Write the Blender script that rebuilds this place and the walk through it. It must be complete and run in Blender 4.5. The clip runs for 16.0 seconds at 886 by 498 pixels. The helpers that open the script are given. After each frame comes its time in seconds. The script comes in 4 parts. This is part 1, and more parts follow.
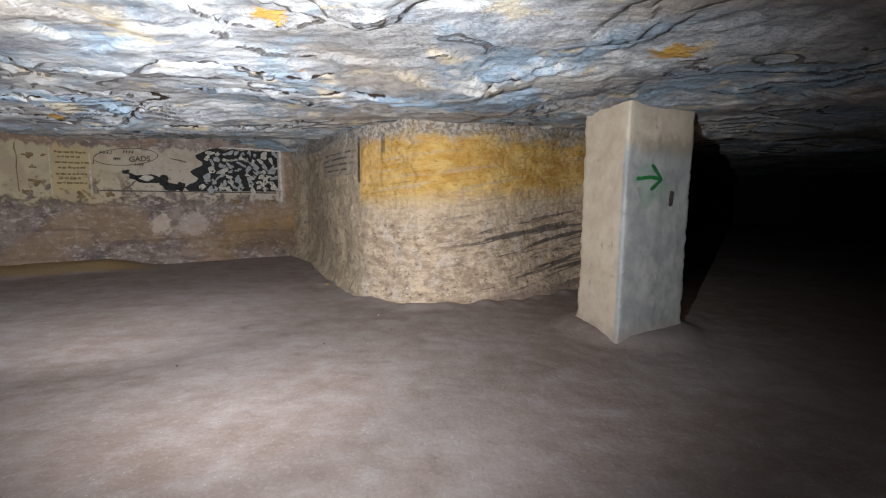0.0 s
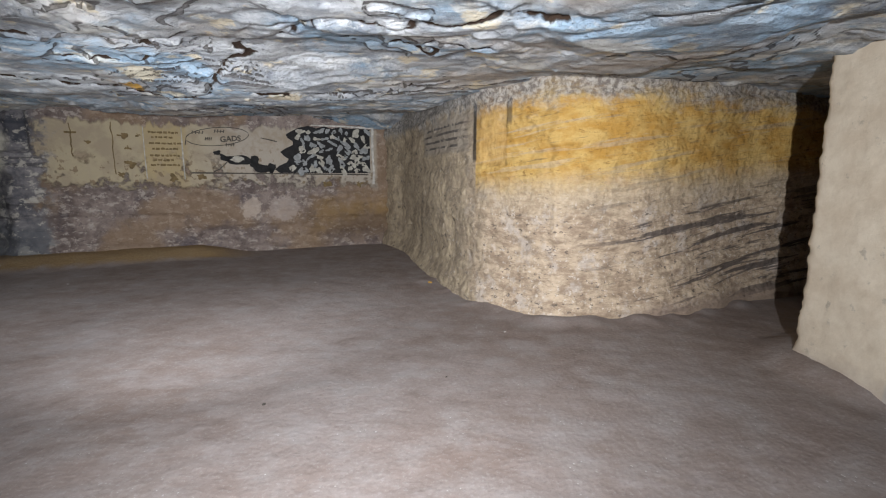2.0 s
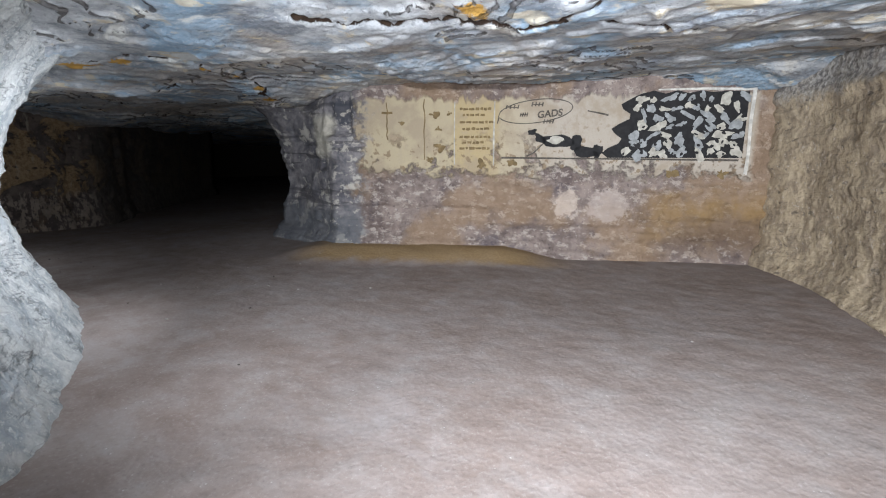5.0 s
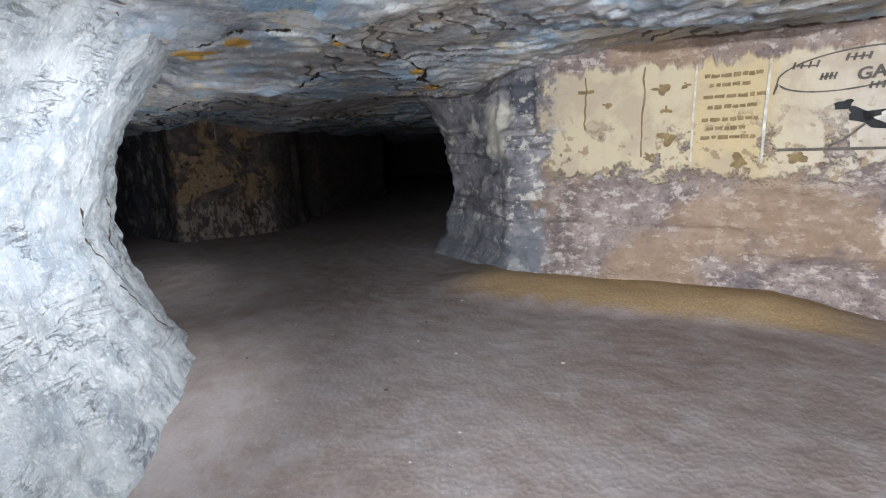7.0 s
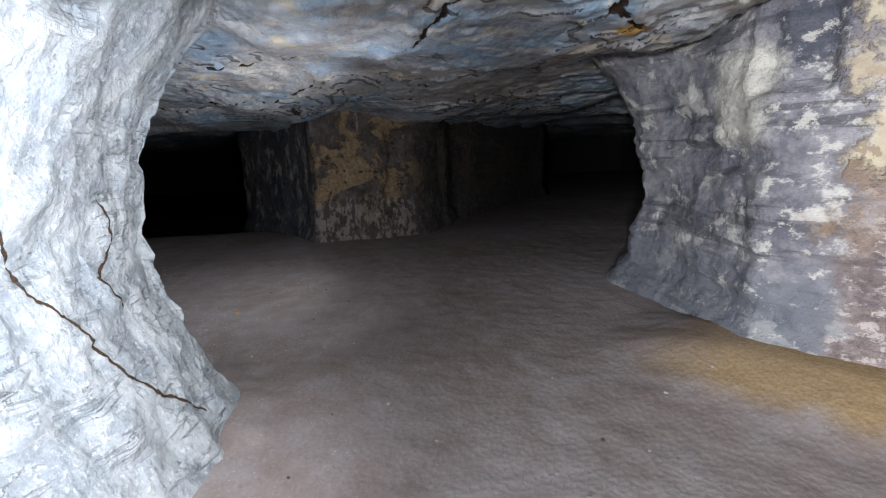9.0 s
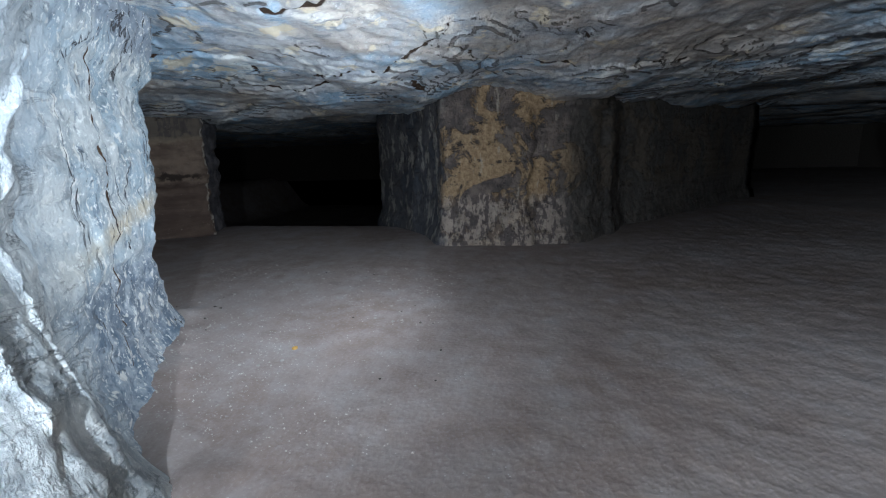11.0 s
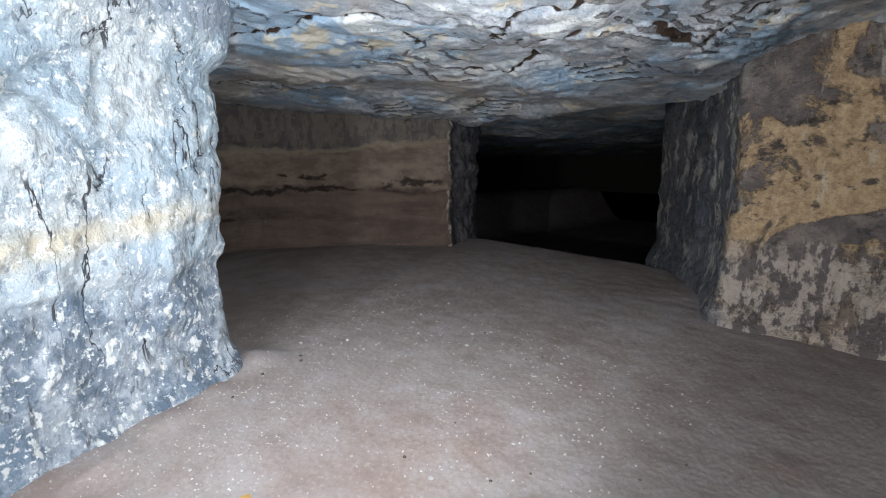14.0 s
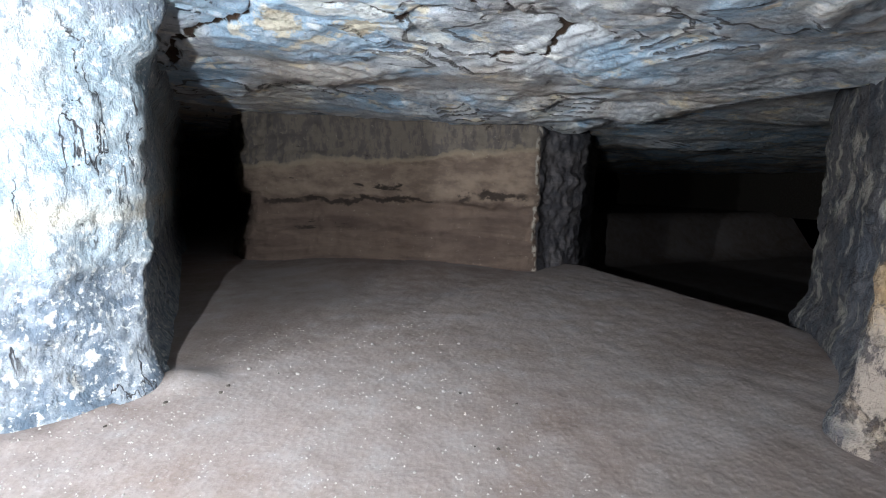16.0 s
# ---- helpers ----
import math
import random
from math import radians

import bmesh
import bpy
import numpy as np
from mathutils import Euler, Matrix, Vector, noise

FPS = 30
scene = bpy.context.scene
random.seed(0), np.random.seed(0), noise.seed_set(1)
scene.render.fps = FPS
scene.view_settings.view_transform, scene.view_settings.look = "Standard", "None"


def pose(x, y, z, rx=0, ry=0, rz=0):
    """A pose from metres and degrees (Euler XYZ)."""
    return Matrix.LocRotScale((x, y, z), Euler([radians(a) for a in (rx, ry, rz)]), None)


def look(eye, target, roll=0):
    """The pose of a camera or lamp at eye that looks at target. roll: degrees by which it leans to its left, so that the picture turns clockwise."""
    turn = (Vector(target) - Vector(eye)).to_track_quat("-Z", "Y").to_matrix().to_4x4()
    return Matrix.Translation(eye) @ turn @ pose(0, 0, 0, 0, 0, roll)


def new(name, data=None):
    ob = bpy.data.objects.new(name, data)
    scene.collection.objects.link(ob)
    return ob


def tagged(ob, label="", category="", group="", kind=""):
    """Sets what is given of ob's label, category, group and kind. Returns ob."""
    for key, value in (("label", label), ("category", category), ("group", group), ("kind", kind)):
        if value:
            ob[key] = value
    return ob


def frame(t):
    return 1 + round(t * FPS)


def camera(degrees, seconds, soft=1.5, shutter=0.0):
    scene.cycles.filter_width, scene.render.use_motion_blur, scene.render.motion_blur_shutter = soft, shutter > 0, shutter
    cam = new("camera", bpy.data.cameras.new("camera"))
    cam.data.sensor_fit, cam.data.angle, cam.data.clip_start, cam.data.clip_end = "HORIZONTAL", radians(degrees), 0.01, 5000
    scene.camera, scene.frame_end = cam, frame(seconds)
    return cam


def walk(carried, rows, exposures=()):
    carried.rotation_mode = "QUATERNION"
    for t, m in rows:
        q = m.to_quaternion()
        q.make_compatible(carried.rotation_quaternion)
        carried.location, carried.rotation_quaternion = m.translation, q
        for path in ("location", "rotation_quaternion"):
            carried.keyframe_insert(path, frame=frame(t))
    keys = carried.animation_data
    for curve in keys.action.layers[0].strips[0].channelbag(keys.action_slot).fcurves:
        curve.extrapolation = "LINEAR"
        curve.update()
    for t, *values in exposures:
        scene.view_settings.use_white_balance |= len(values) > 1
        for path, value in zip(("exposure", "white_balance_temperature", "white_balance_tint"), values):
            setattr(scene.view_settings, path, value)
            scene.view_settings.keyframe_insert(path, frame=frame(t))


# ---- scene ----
cam = camera(87.5, 16.0, soft=1.1)
PATH = [
    (0, (-0.059, 0.101, 1.468), (-0.056, 2.085, 1.221), 0.5),
    (0.5, (-0.244, 0.349, 1.425), (-0.29, 2.329, 1.148), 0.5),
    (1, (-0.382, 0.661, 1.438), (-0.492, 2.634, 1.135), 0.4),
    (1.5, (-0.51, 1.036, 1.419), (-0.692, 3.002, 1.1), 0.3),
    (2, (-0.71, 1.313, 1.461), (-1.03, 3.26, 1.132), 0.2),
    (2.5, (-0.938, 1.71, 1.494), (-1.451, 3.614, 1.157), 0.0),
    (3, (-1.214, 2.001, 1.5), (-1.823, 3.877, 1.167), 0.3),
    (3.5, (-1.546, 2.339, 1.474), (-2.277, 4.168, 1.129), 0.4),
    (4, (-1.844, 2.609, 1.495), (-2.824, 4.313, 1.126), 0.2),
    (4.5, (-2.219, 2.9, 1.463), (-3.403, 4.468, 1.088), 0.1),
    (5, (-2.585, 3.063, 1.431), (-3.872, 4.544, 1.043), 0.1),
    (5.2, (-2.739, 3.169, 1.431), (-4.08, 4.597, 1.028), 0.2),
    (7.3, (-4.35, 4.185, 1.501), (-6.126, 5.016, 1.106), -2.2),
    (7.5, (-4.49, 4.246, 1.5), (-6.302, 4.997, 1.107), -2.2),
    (8, (-4.953, 4.42, 1.501), (-6.838, 4.966, 1.112), -2.2),
    (8.5, (-5.395, 4.587, 1.457), (-7.31, 5.012, 1.063), -2.2),
    (9, (-5.815, 4.754, 1.428), (-7.751, 5.07, 1.037), -2.2),
    (9.5, (-6.264, 4.877, 1.405), (-8.215, 5.04, 0.994), -2.2),
    (9.7, (-6.45, 4.913, 1.401), (-8.403, 5.028, 0.986), -2.2),
    (11.8, (-8.208, 5.177, 1.338), (-10.064, 4.543, 0.949), -1.2),
    (12, (-8.398, 5.186, 1.334), (-10.235, 4.495, 0.949), -1.1),
    (12.5, (-8.771, 5.194, 1.339), (-10.507, 4.273, 0.967), -0.9),
    (13, (-9.177, 5.219, 1.325), (-10.786, 4.089, 0.959), -0.7),
    (13.5, (-9.581, 5.231, 1.296), (-11.075, 3.95, 0.94), -0.5),
    (14, (-9.987, 5.248, 1.323), (-11.264, 3.748, 0.978), -0.2),
    (14.5, (-10.409, 5.215, 1.299), (-11.476, 3.556, 0.969), 0.2),
    (15, (-10.792, 5.212, 1.322), (-11.732, 3.475, 1.003), 0.7),
    (15.5, (-11.152, 5.242, 1.335), (-11.981, 3.447, 1.032), 1.0),
    (16, (-11.497, 5.205, 1.28), (-12.198, 3.354, 0.994), 1.2),
]
EXPOSURES = [(0, -1.1, 6500, 13), (1, -0.92, 6400, 12), (2, -0.88, 6350, 12), (3, -0.55, 6250, 12), (4, -0.18, 6250, 13), (5, 0.2, 6100, 11), (7.5, 0.62, 6000, 12), (8.5, 0.85, 5950, 13),
             (9.5, 1.6, 5950, 12), (12, 2.45, 5300, 3), (12.5, 2.68, 5450, 4), (13, 2.9, 5750, 7), (14, 3.08, 6000, 9), (15.5, 3.6, 6000, 9), (16, 3.8, 6000, 8)]
walk(cam, [(t, look(eye, target, roll)) for t, eye, target, roll in PATH], EXPOSURES)

# ---- light: only seven fixed spots along the walk, standing in for one carried flashlight ----
world = bpy.data.worlds.new("underground")
world.use_nodes = True
world.node_tree.nodes["Background"].inputs[1].default_value = 0.0
scene.world = world


def torch_stand_in(eye, target, watts, cone=120, radius=0.015):
    data = bpy.data.lights.new("torch_stand_in", "SPOT")
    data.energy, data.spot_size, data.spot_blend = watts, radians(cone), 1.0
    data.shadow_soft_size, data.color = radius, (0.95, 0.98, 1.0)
    ob = new("torch_stand_in", data)
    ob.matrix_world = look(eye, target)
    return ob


torch_stand_in((-0.5, 0.35, 1.5), (-0.85, 3.3, 1.58), 1950, 122)
torch_stand_in((-0.89, 1.28, 1.51), (-1.87, 4.06, 0.96), 1175, 98)
torch_stand_in((-2.72, 2.95, 1.48), (-3.94, 5.63, 0.93), 610, 115)
torch_stand_in((-4.2, 3.88, 1.54), (-6.91, 4.21, 1.35), 150, 138)
torch_stand_in((-6.7, 4.77, 1.44), (-7.98, 2.36, 0.8), 118, 138)
torch_stand_in((-8.34, 5.02, 1.22), (-10.8, 3.6, 1.7), 56, 125, 0.12)
torch_stand_in((-10.64, 5.13, 1.32), (-11.22, 2.19, 1.45), 60, 138)


# ---- noise ----
def value_noise(x, y, z):
    """Smooth noise in -1..1 at arrays of places."""
    xi, yi, zi = np.floor(x), np.floor(y), np.floor(z)
    fx, fy, fz = x - xi, y - yi, z - zi
    fx, fy, fz = (f * f * f * (f * (f * 6 - 15) + 10) for f in (fx, fy, fz))
    xi, yi, zi = xi.astype(np.int64), yi.astype(np.int64), zi.astype(np.int64)
    total = 0
    for dx in (0, 1):
        for dy in (0, 1):
            for dz in (0, 1):
                h = (xi + dx) * 374761393 + (yi + dy) * 668265263 + (zi + dz) * 2147483647
                h = (h ^ (h >> 13)) * 1274126177 & 0x7FFFFFFF
                h = (h ^ (h >> 16)) * 73244475 & 0x7FFFFFFF
                v = ((h ^ (h >> 15)) & 0xFFFF) / 32767.5 - 1
                total = total + v * (fx if dx else 1 - fx) * (fy if dy else 1 - fy) * (fz if dz else 1 - fz)
    return total


def fractal(x, y, z, octaves=4, rough=0.5):
    total, amp = 0, 1.0
    for o in range(octaves):
        total = total + amp * value_noise(x + 17.3 * o, y - 9.1 * o, z + 5.7 * o)
        x, y, z, amp = x * 2.03, y * 2.03, z * 2.03, amp * rough
    return total


def smooth(a, b, v):
    t = np.clip((v - a) / (b - a), 0, 1)
    return t * t * (3 - 2 * t)


def grid_mesh(name, P, material, shade=True, wrap=False):
    """A mesh from an (n, m, 3) array of places; wrap closes the first axis."""
    n, m = P.shape[:2]
    idx = np.arange(n * m).reshape(n, m)
    a = idx if wrap else idx[:-1]
    b = np.roll(idx, -1, 0) if wrap else idx[1:]
    faces = np.stack([a[:, :-1], b[:, :-1], b[:, 1:], a[:, 1:]], -1).reshape(-1, 4)
    me = bpy.data.meshes.new(name)
    me.from_pydata(P.reshape(-1, 3).tolist(), [], faces.tolist())
    me.materials.append(material)
    if shade:
        me.shade_smooth()
    return new(name, me)



# ---- where the stone is cracked ----
CRACKS = [
    [(-5.41, 4.9), (-5.2, 5.18), (-4.33, 5.5), (-3.85, 5.65), (-3.1, 4.93), (-2.6, 4.48), (-2.3, 4.2), (-1.9, 3.85)],
    [(-3.85, 5.65), (-3.4, 6.5), (-2.88, 7.13)],
    [(-3.95, 4.3), (-3.76, 4.45), (-3.78, 4.58), (-3.55, 4.62), (-3.28, 4.42)],
    [(-3.11, 4.0), (-2.98, 3.89), (-2.78, 3.91)],
    [(-3.64, 3.58), (-3.39, 3.66)],
    [(-1.63, 4.35), (-1.51, 4.35), (-1.4, 4.6), (-1.19, 4.34), (-0.9, 4.4)],
    [(-3.21, 5.55), (-2.9, 6.04), (-2.39, 6.15), (-1.87, 6.04)],
    [(-2.44, 2.71), (-2.36, 2.98), (-1.97, 3.1)],
    [(-2.18, 3.83), (-1.78, 3.73), (-1.41, 3.86), (-1.1, 3.84), (-0.87, 3.63), (-0.57, 3.7)],
    [(-1.59, 2.81), (-1.24, 2.9), (-1.11, 3.17), (-0.84, 3.1)],
    [(-0.29, 3.69), (0.04, 3.53), (0.3, 3.3), (0.67, 3.04)],
    [(-10.4, 3.45), (-10.45, 4.0), (-9.85, 4.8), (-9.3, 5.13), (-8.7, 5.25), (-8.2, 5.56)],
    [(-8.08, 3.95), (-7.65, 4.51), (-7.34, 4.99), (-7.67, 5.36), (-8.36, 6.2), (-9.08, 6.76)],
    [(-12.58, 2.7), (-12.19, 3.3), (-12.2, 3.7), (-11.81, 4.19), (-11.6, 4.37), (-11.2, 4.55)],
    [(-12.62, 4.65), (-12.36, 5.44), (-11.74, 5.6)],
    [(-12.0, 4.35), (-12.15, 4.58), (-12.47, 4.75), (-12.95, 5.91), (-13.19, 6.81)],
    [(-10.78, 0.75), (-11.1, 1.6), (-11.4, 1.85), (-11.5, 2.2), (-11.76, 2.58), (-12.18, 2.77), (-12.22, 3.14)],
    [(-12.88, 2.65), (-12.64, 2.96), (-12.67, 3.18), (-12.54, 3.61)],
    [(-12.89, 3.81), (-13.42, 3.83), (-13.12, 4.25), (-13.37, 4.78)],
    [(-12.79, 2.92), (-13.04, 2.64), (-13.25, 2.68), (-13.36, 2.26), (-13.18, 1.82)],
    [(-11.82, 2.3), (-12.0, 2.35), (-12.31, 2.22), (-12.42, 2.55)],
]


ROCK_CRACKS = [
    [(-7.60, 1.25), (-7.66, 1.0), (-7.80, 0.74), (-7.95, 0.45), (-8.2, 0.18)],
    [(-8.12, 1.31), (-8.2, 1.1), (-8.0, 0.95), (-8.12, 0.8)],
    [(-9.75, 2.05), (-9.72, 1.5), (-9.78, 0.9), (-9.7, 0.2)],
]


# ---- materials ----
class Graph:
    """A node material, built from short calls; sockets are passed about."""

    def __init__(self, name, roughness=0.9):
        self.material = bpy.data.materials.new(name)
        self.material.use_nodes = True
        self.tree = self.material.node_tree
        self.shader = self.tree.nodes["Principled BSDF"]
        self.shader.inputs["Roughness"].default_value = roughness
        self.shader.inputs["Specular IOR Level"].default_value = 0.25
        self.place = self.make("ShaderNodeNewGeometry").outputs["Position"]
        xyz = self.make("ShaderNodeSeparateXYZ", Vector=self.place)
        self.x, self.y, self.z = xyz.outputs

    def make(self, kind, **inputs):
        node = self.tree.nodes.new(kind)
        for key, value in inputs.items():
            self.put(node.inputs[key], value)
        return node

    def put(self, socket, value):
        if isinstance(value, bpy.types.NodeSocket):
            self.tree.links.new(value, socket)
        elif isinstance(value, tuple) and len(value) == 3 and socket.type == "RGBA":
            socket.default_value = (*value, 1)
        else:
            socket.default_value = value

    def math(self, op, a, b=0.0, c=0.0):
        node = self.make("ShaderNodeMath")
        node.operation = op
        for socket, value in zip(node.inputs, (a, b, c)):
            self.put(socket, value)
        return node.outputs[0]

    def add(self, a, b):
        return self.math("ADD", a, b)

    def mul(self, a, b):
        return self.math("MULTIPLY", a, b)

    def stretch(self, sx, sy, sz):
        node = self.make("ShaderNodeMapping", Vector=self.place)
        node.inputs["Scale"].default_value = (sx, sy, sz)
        return node.outputs[0]

    def noise(self, scale, detail=4.0, rough=0.55, at=None, twist=0.0):
        return self.make("ShaderNodeTexNoise", Vector=at or self.place, Scale=scale, Detail=detail, Roughness=rough, Distortion=twist).outputs[0]

    def cells(self, scale, at=None, feature="F1"):
        node = self.make("ShaderNodeTexVoronoi", Vector=at or self.place, Scale=scale)
        node.feature = feature
        return node.outputs["Distance"]

    def ramp(self, value, lo, hi):
        node = self.make("ShaderNodeMapRange", Value=value)
        node.interpolation_type = "SMOOTHSTEP"
        node.inputs["From Min"].default_value, node.inputs["From Max"].default_value = lo, hi
        return node.outputs[0]

    def within(self, value, lo, hi, soft):
        return self.mul(self.ramp(value, lo - soft, lo + soft), self.ramp(value, hi + soft, hi - soft))

    def mix(self, fac, a, b):
        node = self.make("ShaderNodeMix")
        node.data_type = "RGBA"
        self.put(node.inputs[0], fac)
        self.put(node.inputs[6], a)
        self.put(node.inputs[7], b)
        return node.outputs[2]

    def spot(self, x, y, z, radius, wobble):
        """1 inside a ragged stain round a place."""
        node = self.make("ShaderNodeVectorMath")
        node.operation = "DISTANCE"
        self.put(node.inputs[0], self.place)
        node.inputs[1].default_value = (x, y, z)
        d = self.add(node.outputs["Value"], self.mul(self.math("SUBTRACT", wobble, 0.5), radius * 2.2))
        return self.ramp(d, radius, radius * 0.7)

    def cracks(self, lines, keep, wander, width):
        """0 in thin open cracks that wander along given lines of places, 1 elsewhere; keep flattens one axis."""
        shake = self.make("ShaderNodeTexNoise", Vector=self.place, Scale=3.0, Detail=5.0, Roughness=0.6).outputs[1]

        def vec(op, a, b):
            node = self.make("ShaderNodeVectorMath")
            node.operation = op
            self.put(node.inputs[0], a)
            self.put(node.inputs[1], b)
            return node

        shift = vec("MULTIPLY", vec("SUBTRACT", shake, (0.5, 0.5, 0.5)).outputs[0], (wander, wander, wander)).outputs[0]
        at = vec("MULTIPLY", vec("ADD", self.place, shift).outputs[0], keep).outputs[0]
        best = None
        for line in lines:
            for a, b in zip(line, line[1:]):
                a, b = Vector(a), Vector(b)
                ab = b - a
                rel = vec("SUBTRACT", at, tuple(a)).outputs[0]
                t = self.math("DIVIDE", vec("DOT_PRODUCT", rel, tuple(ab)).outputs["Value"], ab.length_squared)
                t = self.make("ShaderNodeClamp", Value=t).outputs[0]
                node = self.make("ShaderNodeVectorMath")
                node.operation = "SCALE"
                node.inputs[0].default_value = ab
                self.put(node.inputs["Scale"], t)
                d = vec("DISTANCE", rel, node.outputs[0]).outputs["Value"]
                best = d if best is None else self.math("MINIMUM", best, d)
        vary = self.mul(self.noise(2.5, 3), width * 2)
        return self.ramp(self.math("SUBTRACT", best, vary), -width * 0.2, width * 0.35)

    def finish(self, colour, *bumps):
        """bumps: (height, metres)."""
        self.put(self.shader.inputs["Base Color"], colour)
        normal = None
        for height, metres in bumps:
            node = self.make("ShaderNodeBump", Height=height)
            node.inputs["Distance"].default_value = metres
            if normal:
                self.put(node.inputs["Normal"], normal)
            normal = node.outputs[0]
        if normal:
            self.put(self.shader.inputs["Normal"], normal)
        return self.material


def plain(name, colour, roughness=0.85):
    g = Graph(name, roughness)
    n = g.noise(14, 5)
    dark = tuple(c * 0.6 for c in colour)
    return g.finish(g.mix(g.ramp(n, 0.3, 0.75), dark, colour), (n, 0.002))


def ceiling_stone():
    g = Graph("ceiling_stone")
    mid, fine, grit = g.noise(2.3, 7, 0.68), g.noise(16, 6, 0.7), g.noise(42, 5, 0.7)
    c = g.mix(g.ramp(mid, 0.34, 0.66), (0.27, 0.29, 0.32), (0.60, 0.615, 0.63))
    c = g.mix(g.mul(g.ramp(g.noise(0.8, 6, 0.62, twist=0.6), 0.48, 0.60), 0.7), c, (0.27, 0.42, 0.57))
    c = g.mix(g.mul(g.ramp(g.noise(1.5, 6, 0.65, twist=0.8), 0.54, 0.63), 0.8), c, (0.78, 0.77, 0.72))
    c = g.mix(g.mul(g.ramp(g.noise(0.62, 5, 0.6), 0.50, 0.62), 0.55), c, (0.42, 0.33, 0.24))
    c = g.mix(g.mul(g.ramp(g.noise(3.1, 5, 0.6), 0.585, 0.65), 0.7), c, (0.72, 0.62, 0.43))
    c = g.mix(g.mul(g.ramp(g.noise(1.1, 6, 0.66), 0.58, 0.66), 0.6), c, (0.125, 0.145, 0.18))
    c = g.mix(g.mul(g.ramp(fine, 0.54, 0.66), 0.45), c, (0.62, 0.63, 0.62))
    c = g.mix(g.mul(g.ramp(fine, 0.45, 0.33), 0.5), c, (0.12, 0.13, 0.15))
    c = g.mix(g.mul(g.ramp(grit, 0.60, 0.68), 0.6), c, (0.72, 0.72, 0.70))
    for x, y, r in ((-4.32, 5.32, 0.11), (1.24, 2.83, 0.14), (-1.07, 4.79, 0.10), (-0.91, 3.03, 0.09), (-0.81, 2.19, 0.10), (-1.52, 2.21, 0.10), (-8.05, 4.25, 0.17), (-7.75, 4.5, 0.10),
                    (-7.5, 5.15, 0.07), (-7.95, 5.7, 0.08), (-8.4, 6.2, 0.09), (-8.95, 6.65, 0.12)):
        c = g.mix(g.mul(g.spot(x, y, 2.27, r, fine), 0.9), c, (0.62, 0.34, 0.04))
    for x, y, r in ((-10.66, 2.68, 0.16), (-10.9, 3.3, 0.14), (-11.6, 1.9, 0.16), (-3.1, 5.9, 0.2), (-1.6, 5.1, 0.14), (-3.9, 4.95, 0.2), (-9.1, 4.3, 0.12), (-12.1, 2.0, 0.16)):
        c = g.mix(g.mul(g.spot(x, y, 2.25, r, fine), 0.75), c, (0.66, 0.56, 0.38))
    # thin open joints under flaking layer edges, and the long cracks, shade painted in
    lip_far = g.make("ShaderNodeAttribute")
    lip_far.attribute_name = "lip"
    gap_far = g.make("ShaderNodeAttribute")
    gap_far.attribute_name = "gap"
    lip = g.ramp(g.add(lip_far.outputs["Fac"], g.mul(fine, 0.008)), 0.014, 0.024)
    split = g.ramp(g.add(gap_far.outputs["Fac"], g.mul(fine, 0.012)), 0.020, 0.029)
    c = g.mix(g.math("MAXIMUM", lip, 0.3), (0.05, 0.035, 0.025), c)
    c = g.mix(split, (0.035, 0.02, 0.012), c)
    flake = g.noise(3.2, 8, 0.68, at=g.stretch(0.8, 1.5, 0.2))
    return g.finish(c, (g.mul(split, lip), 0.035), (flake, 0.11), (g.noise(9, 7, 0.7), 0.025), (fine, 0.008), (grit, 0.002))


def soil():
    g = Graph("trodden_sand")
    big, mid, fine = g.noise(0.6, 4), g.noise(3.5, 6, 0.65), g.noise(45, 5, 0.7)
    c = g.mix(g.ramp(big, 0.3, 0.7), (0.195, 0.147, 0.125), (0.255, 0.215, 0.20))
    c = g.mix(g.mul(g.ramp(mid, 0.4, 0.75), 0.55), c, (0.31, 0.29, 0.28))
    c = g.mix(g.mul(g.ramp(mid, 0.45, 0.25), 0.5), c, (0.135, 0.103, 0.088))
    c = g.mix(g.mul(g.ramp(fine, 0.52, 0.7), 0.4), c, (0.34, 0.32, 0.31))
    c = g.mix(g.mul(g.ramp(fine, 0.46, 0.32), 0.3), c, (0.12, 0.10, 0.09))
    c = g.mix(g.mul(g.ramp(g.noise(1.4, 6, 0.66, at=g.stretch(0.7, 1.3, 1)), 0.52, 0.64), 0.28), c, (0.33, 0.305, 0.30))
    speck = g.cells(26)
    c = g.mix(g.mul(g.ramp(speck, 0.16, 0.08), g.ramp(mid, 0.52, 0.62)), c, (0.40, 0.385, 0.36))
    # ochre sand banked against the painted wall
    u = g.add(g.mul(g.add(g.x, 3.5), -0.8307), g.mul(g.add(g.y, -10.6), -0.5567))
    v = g.add(g.mul(g.add(g.x, 3.5), 0.5567), g.mul(g.add(g.y, -10.6), -0.8307))
    bank = g.mul(g.within(g.add(u, g.mul(mid, 0.5)), 3.0, 6.5, 0.5), g.ramp(g.add(v, g.mul(mid, 0.3)), 1.0, 0.75))
    c = g.mix(g.mul(bank, 0.75), c, g.mix(g.ramp(fine, 0.4, 0.62), (0.24, 0.15, 0.05), (0.33, 0.22, 0.085)))
    return g.finish(c, (mid, 0.004), (g.noise(11, 5, 0.65), 0.003), (fine, 0.0022), (speck, 0.002))


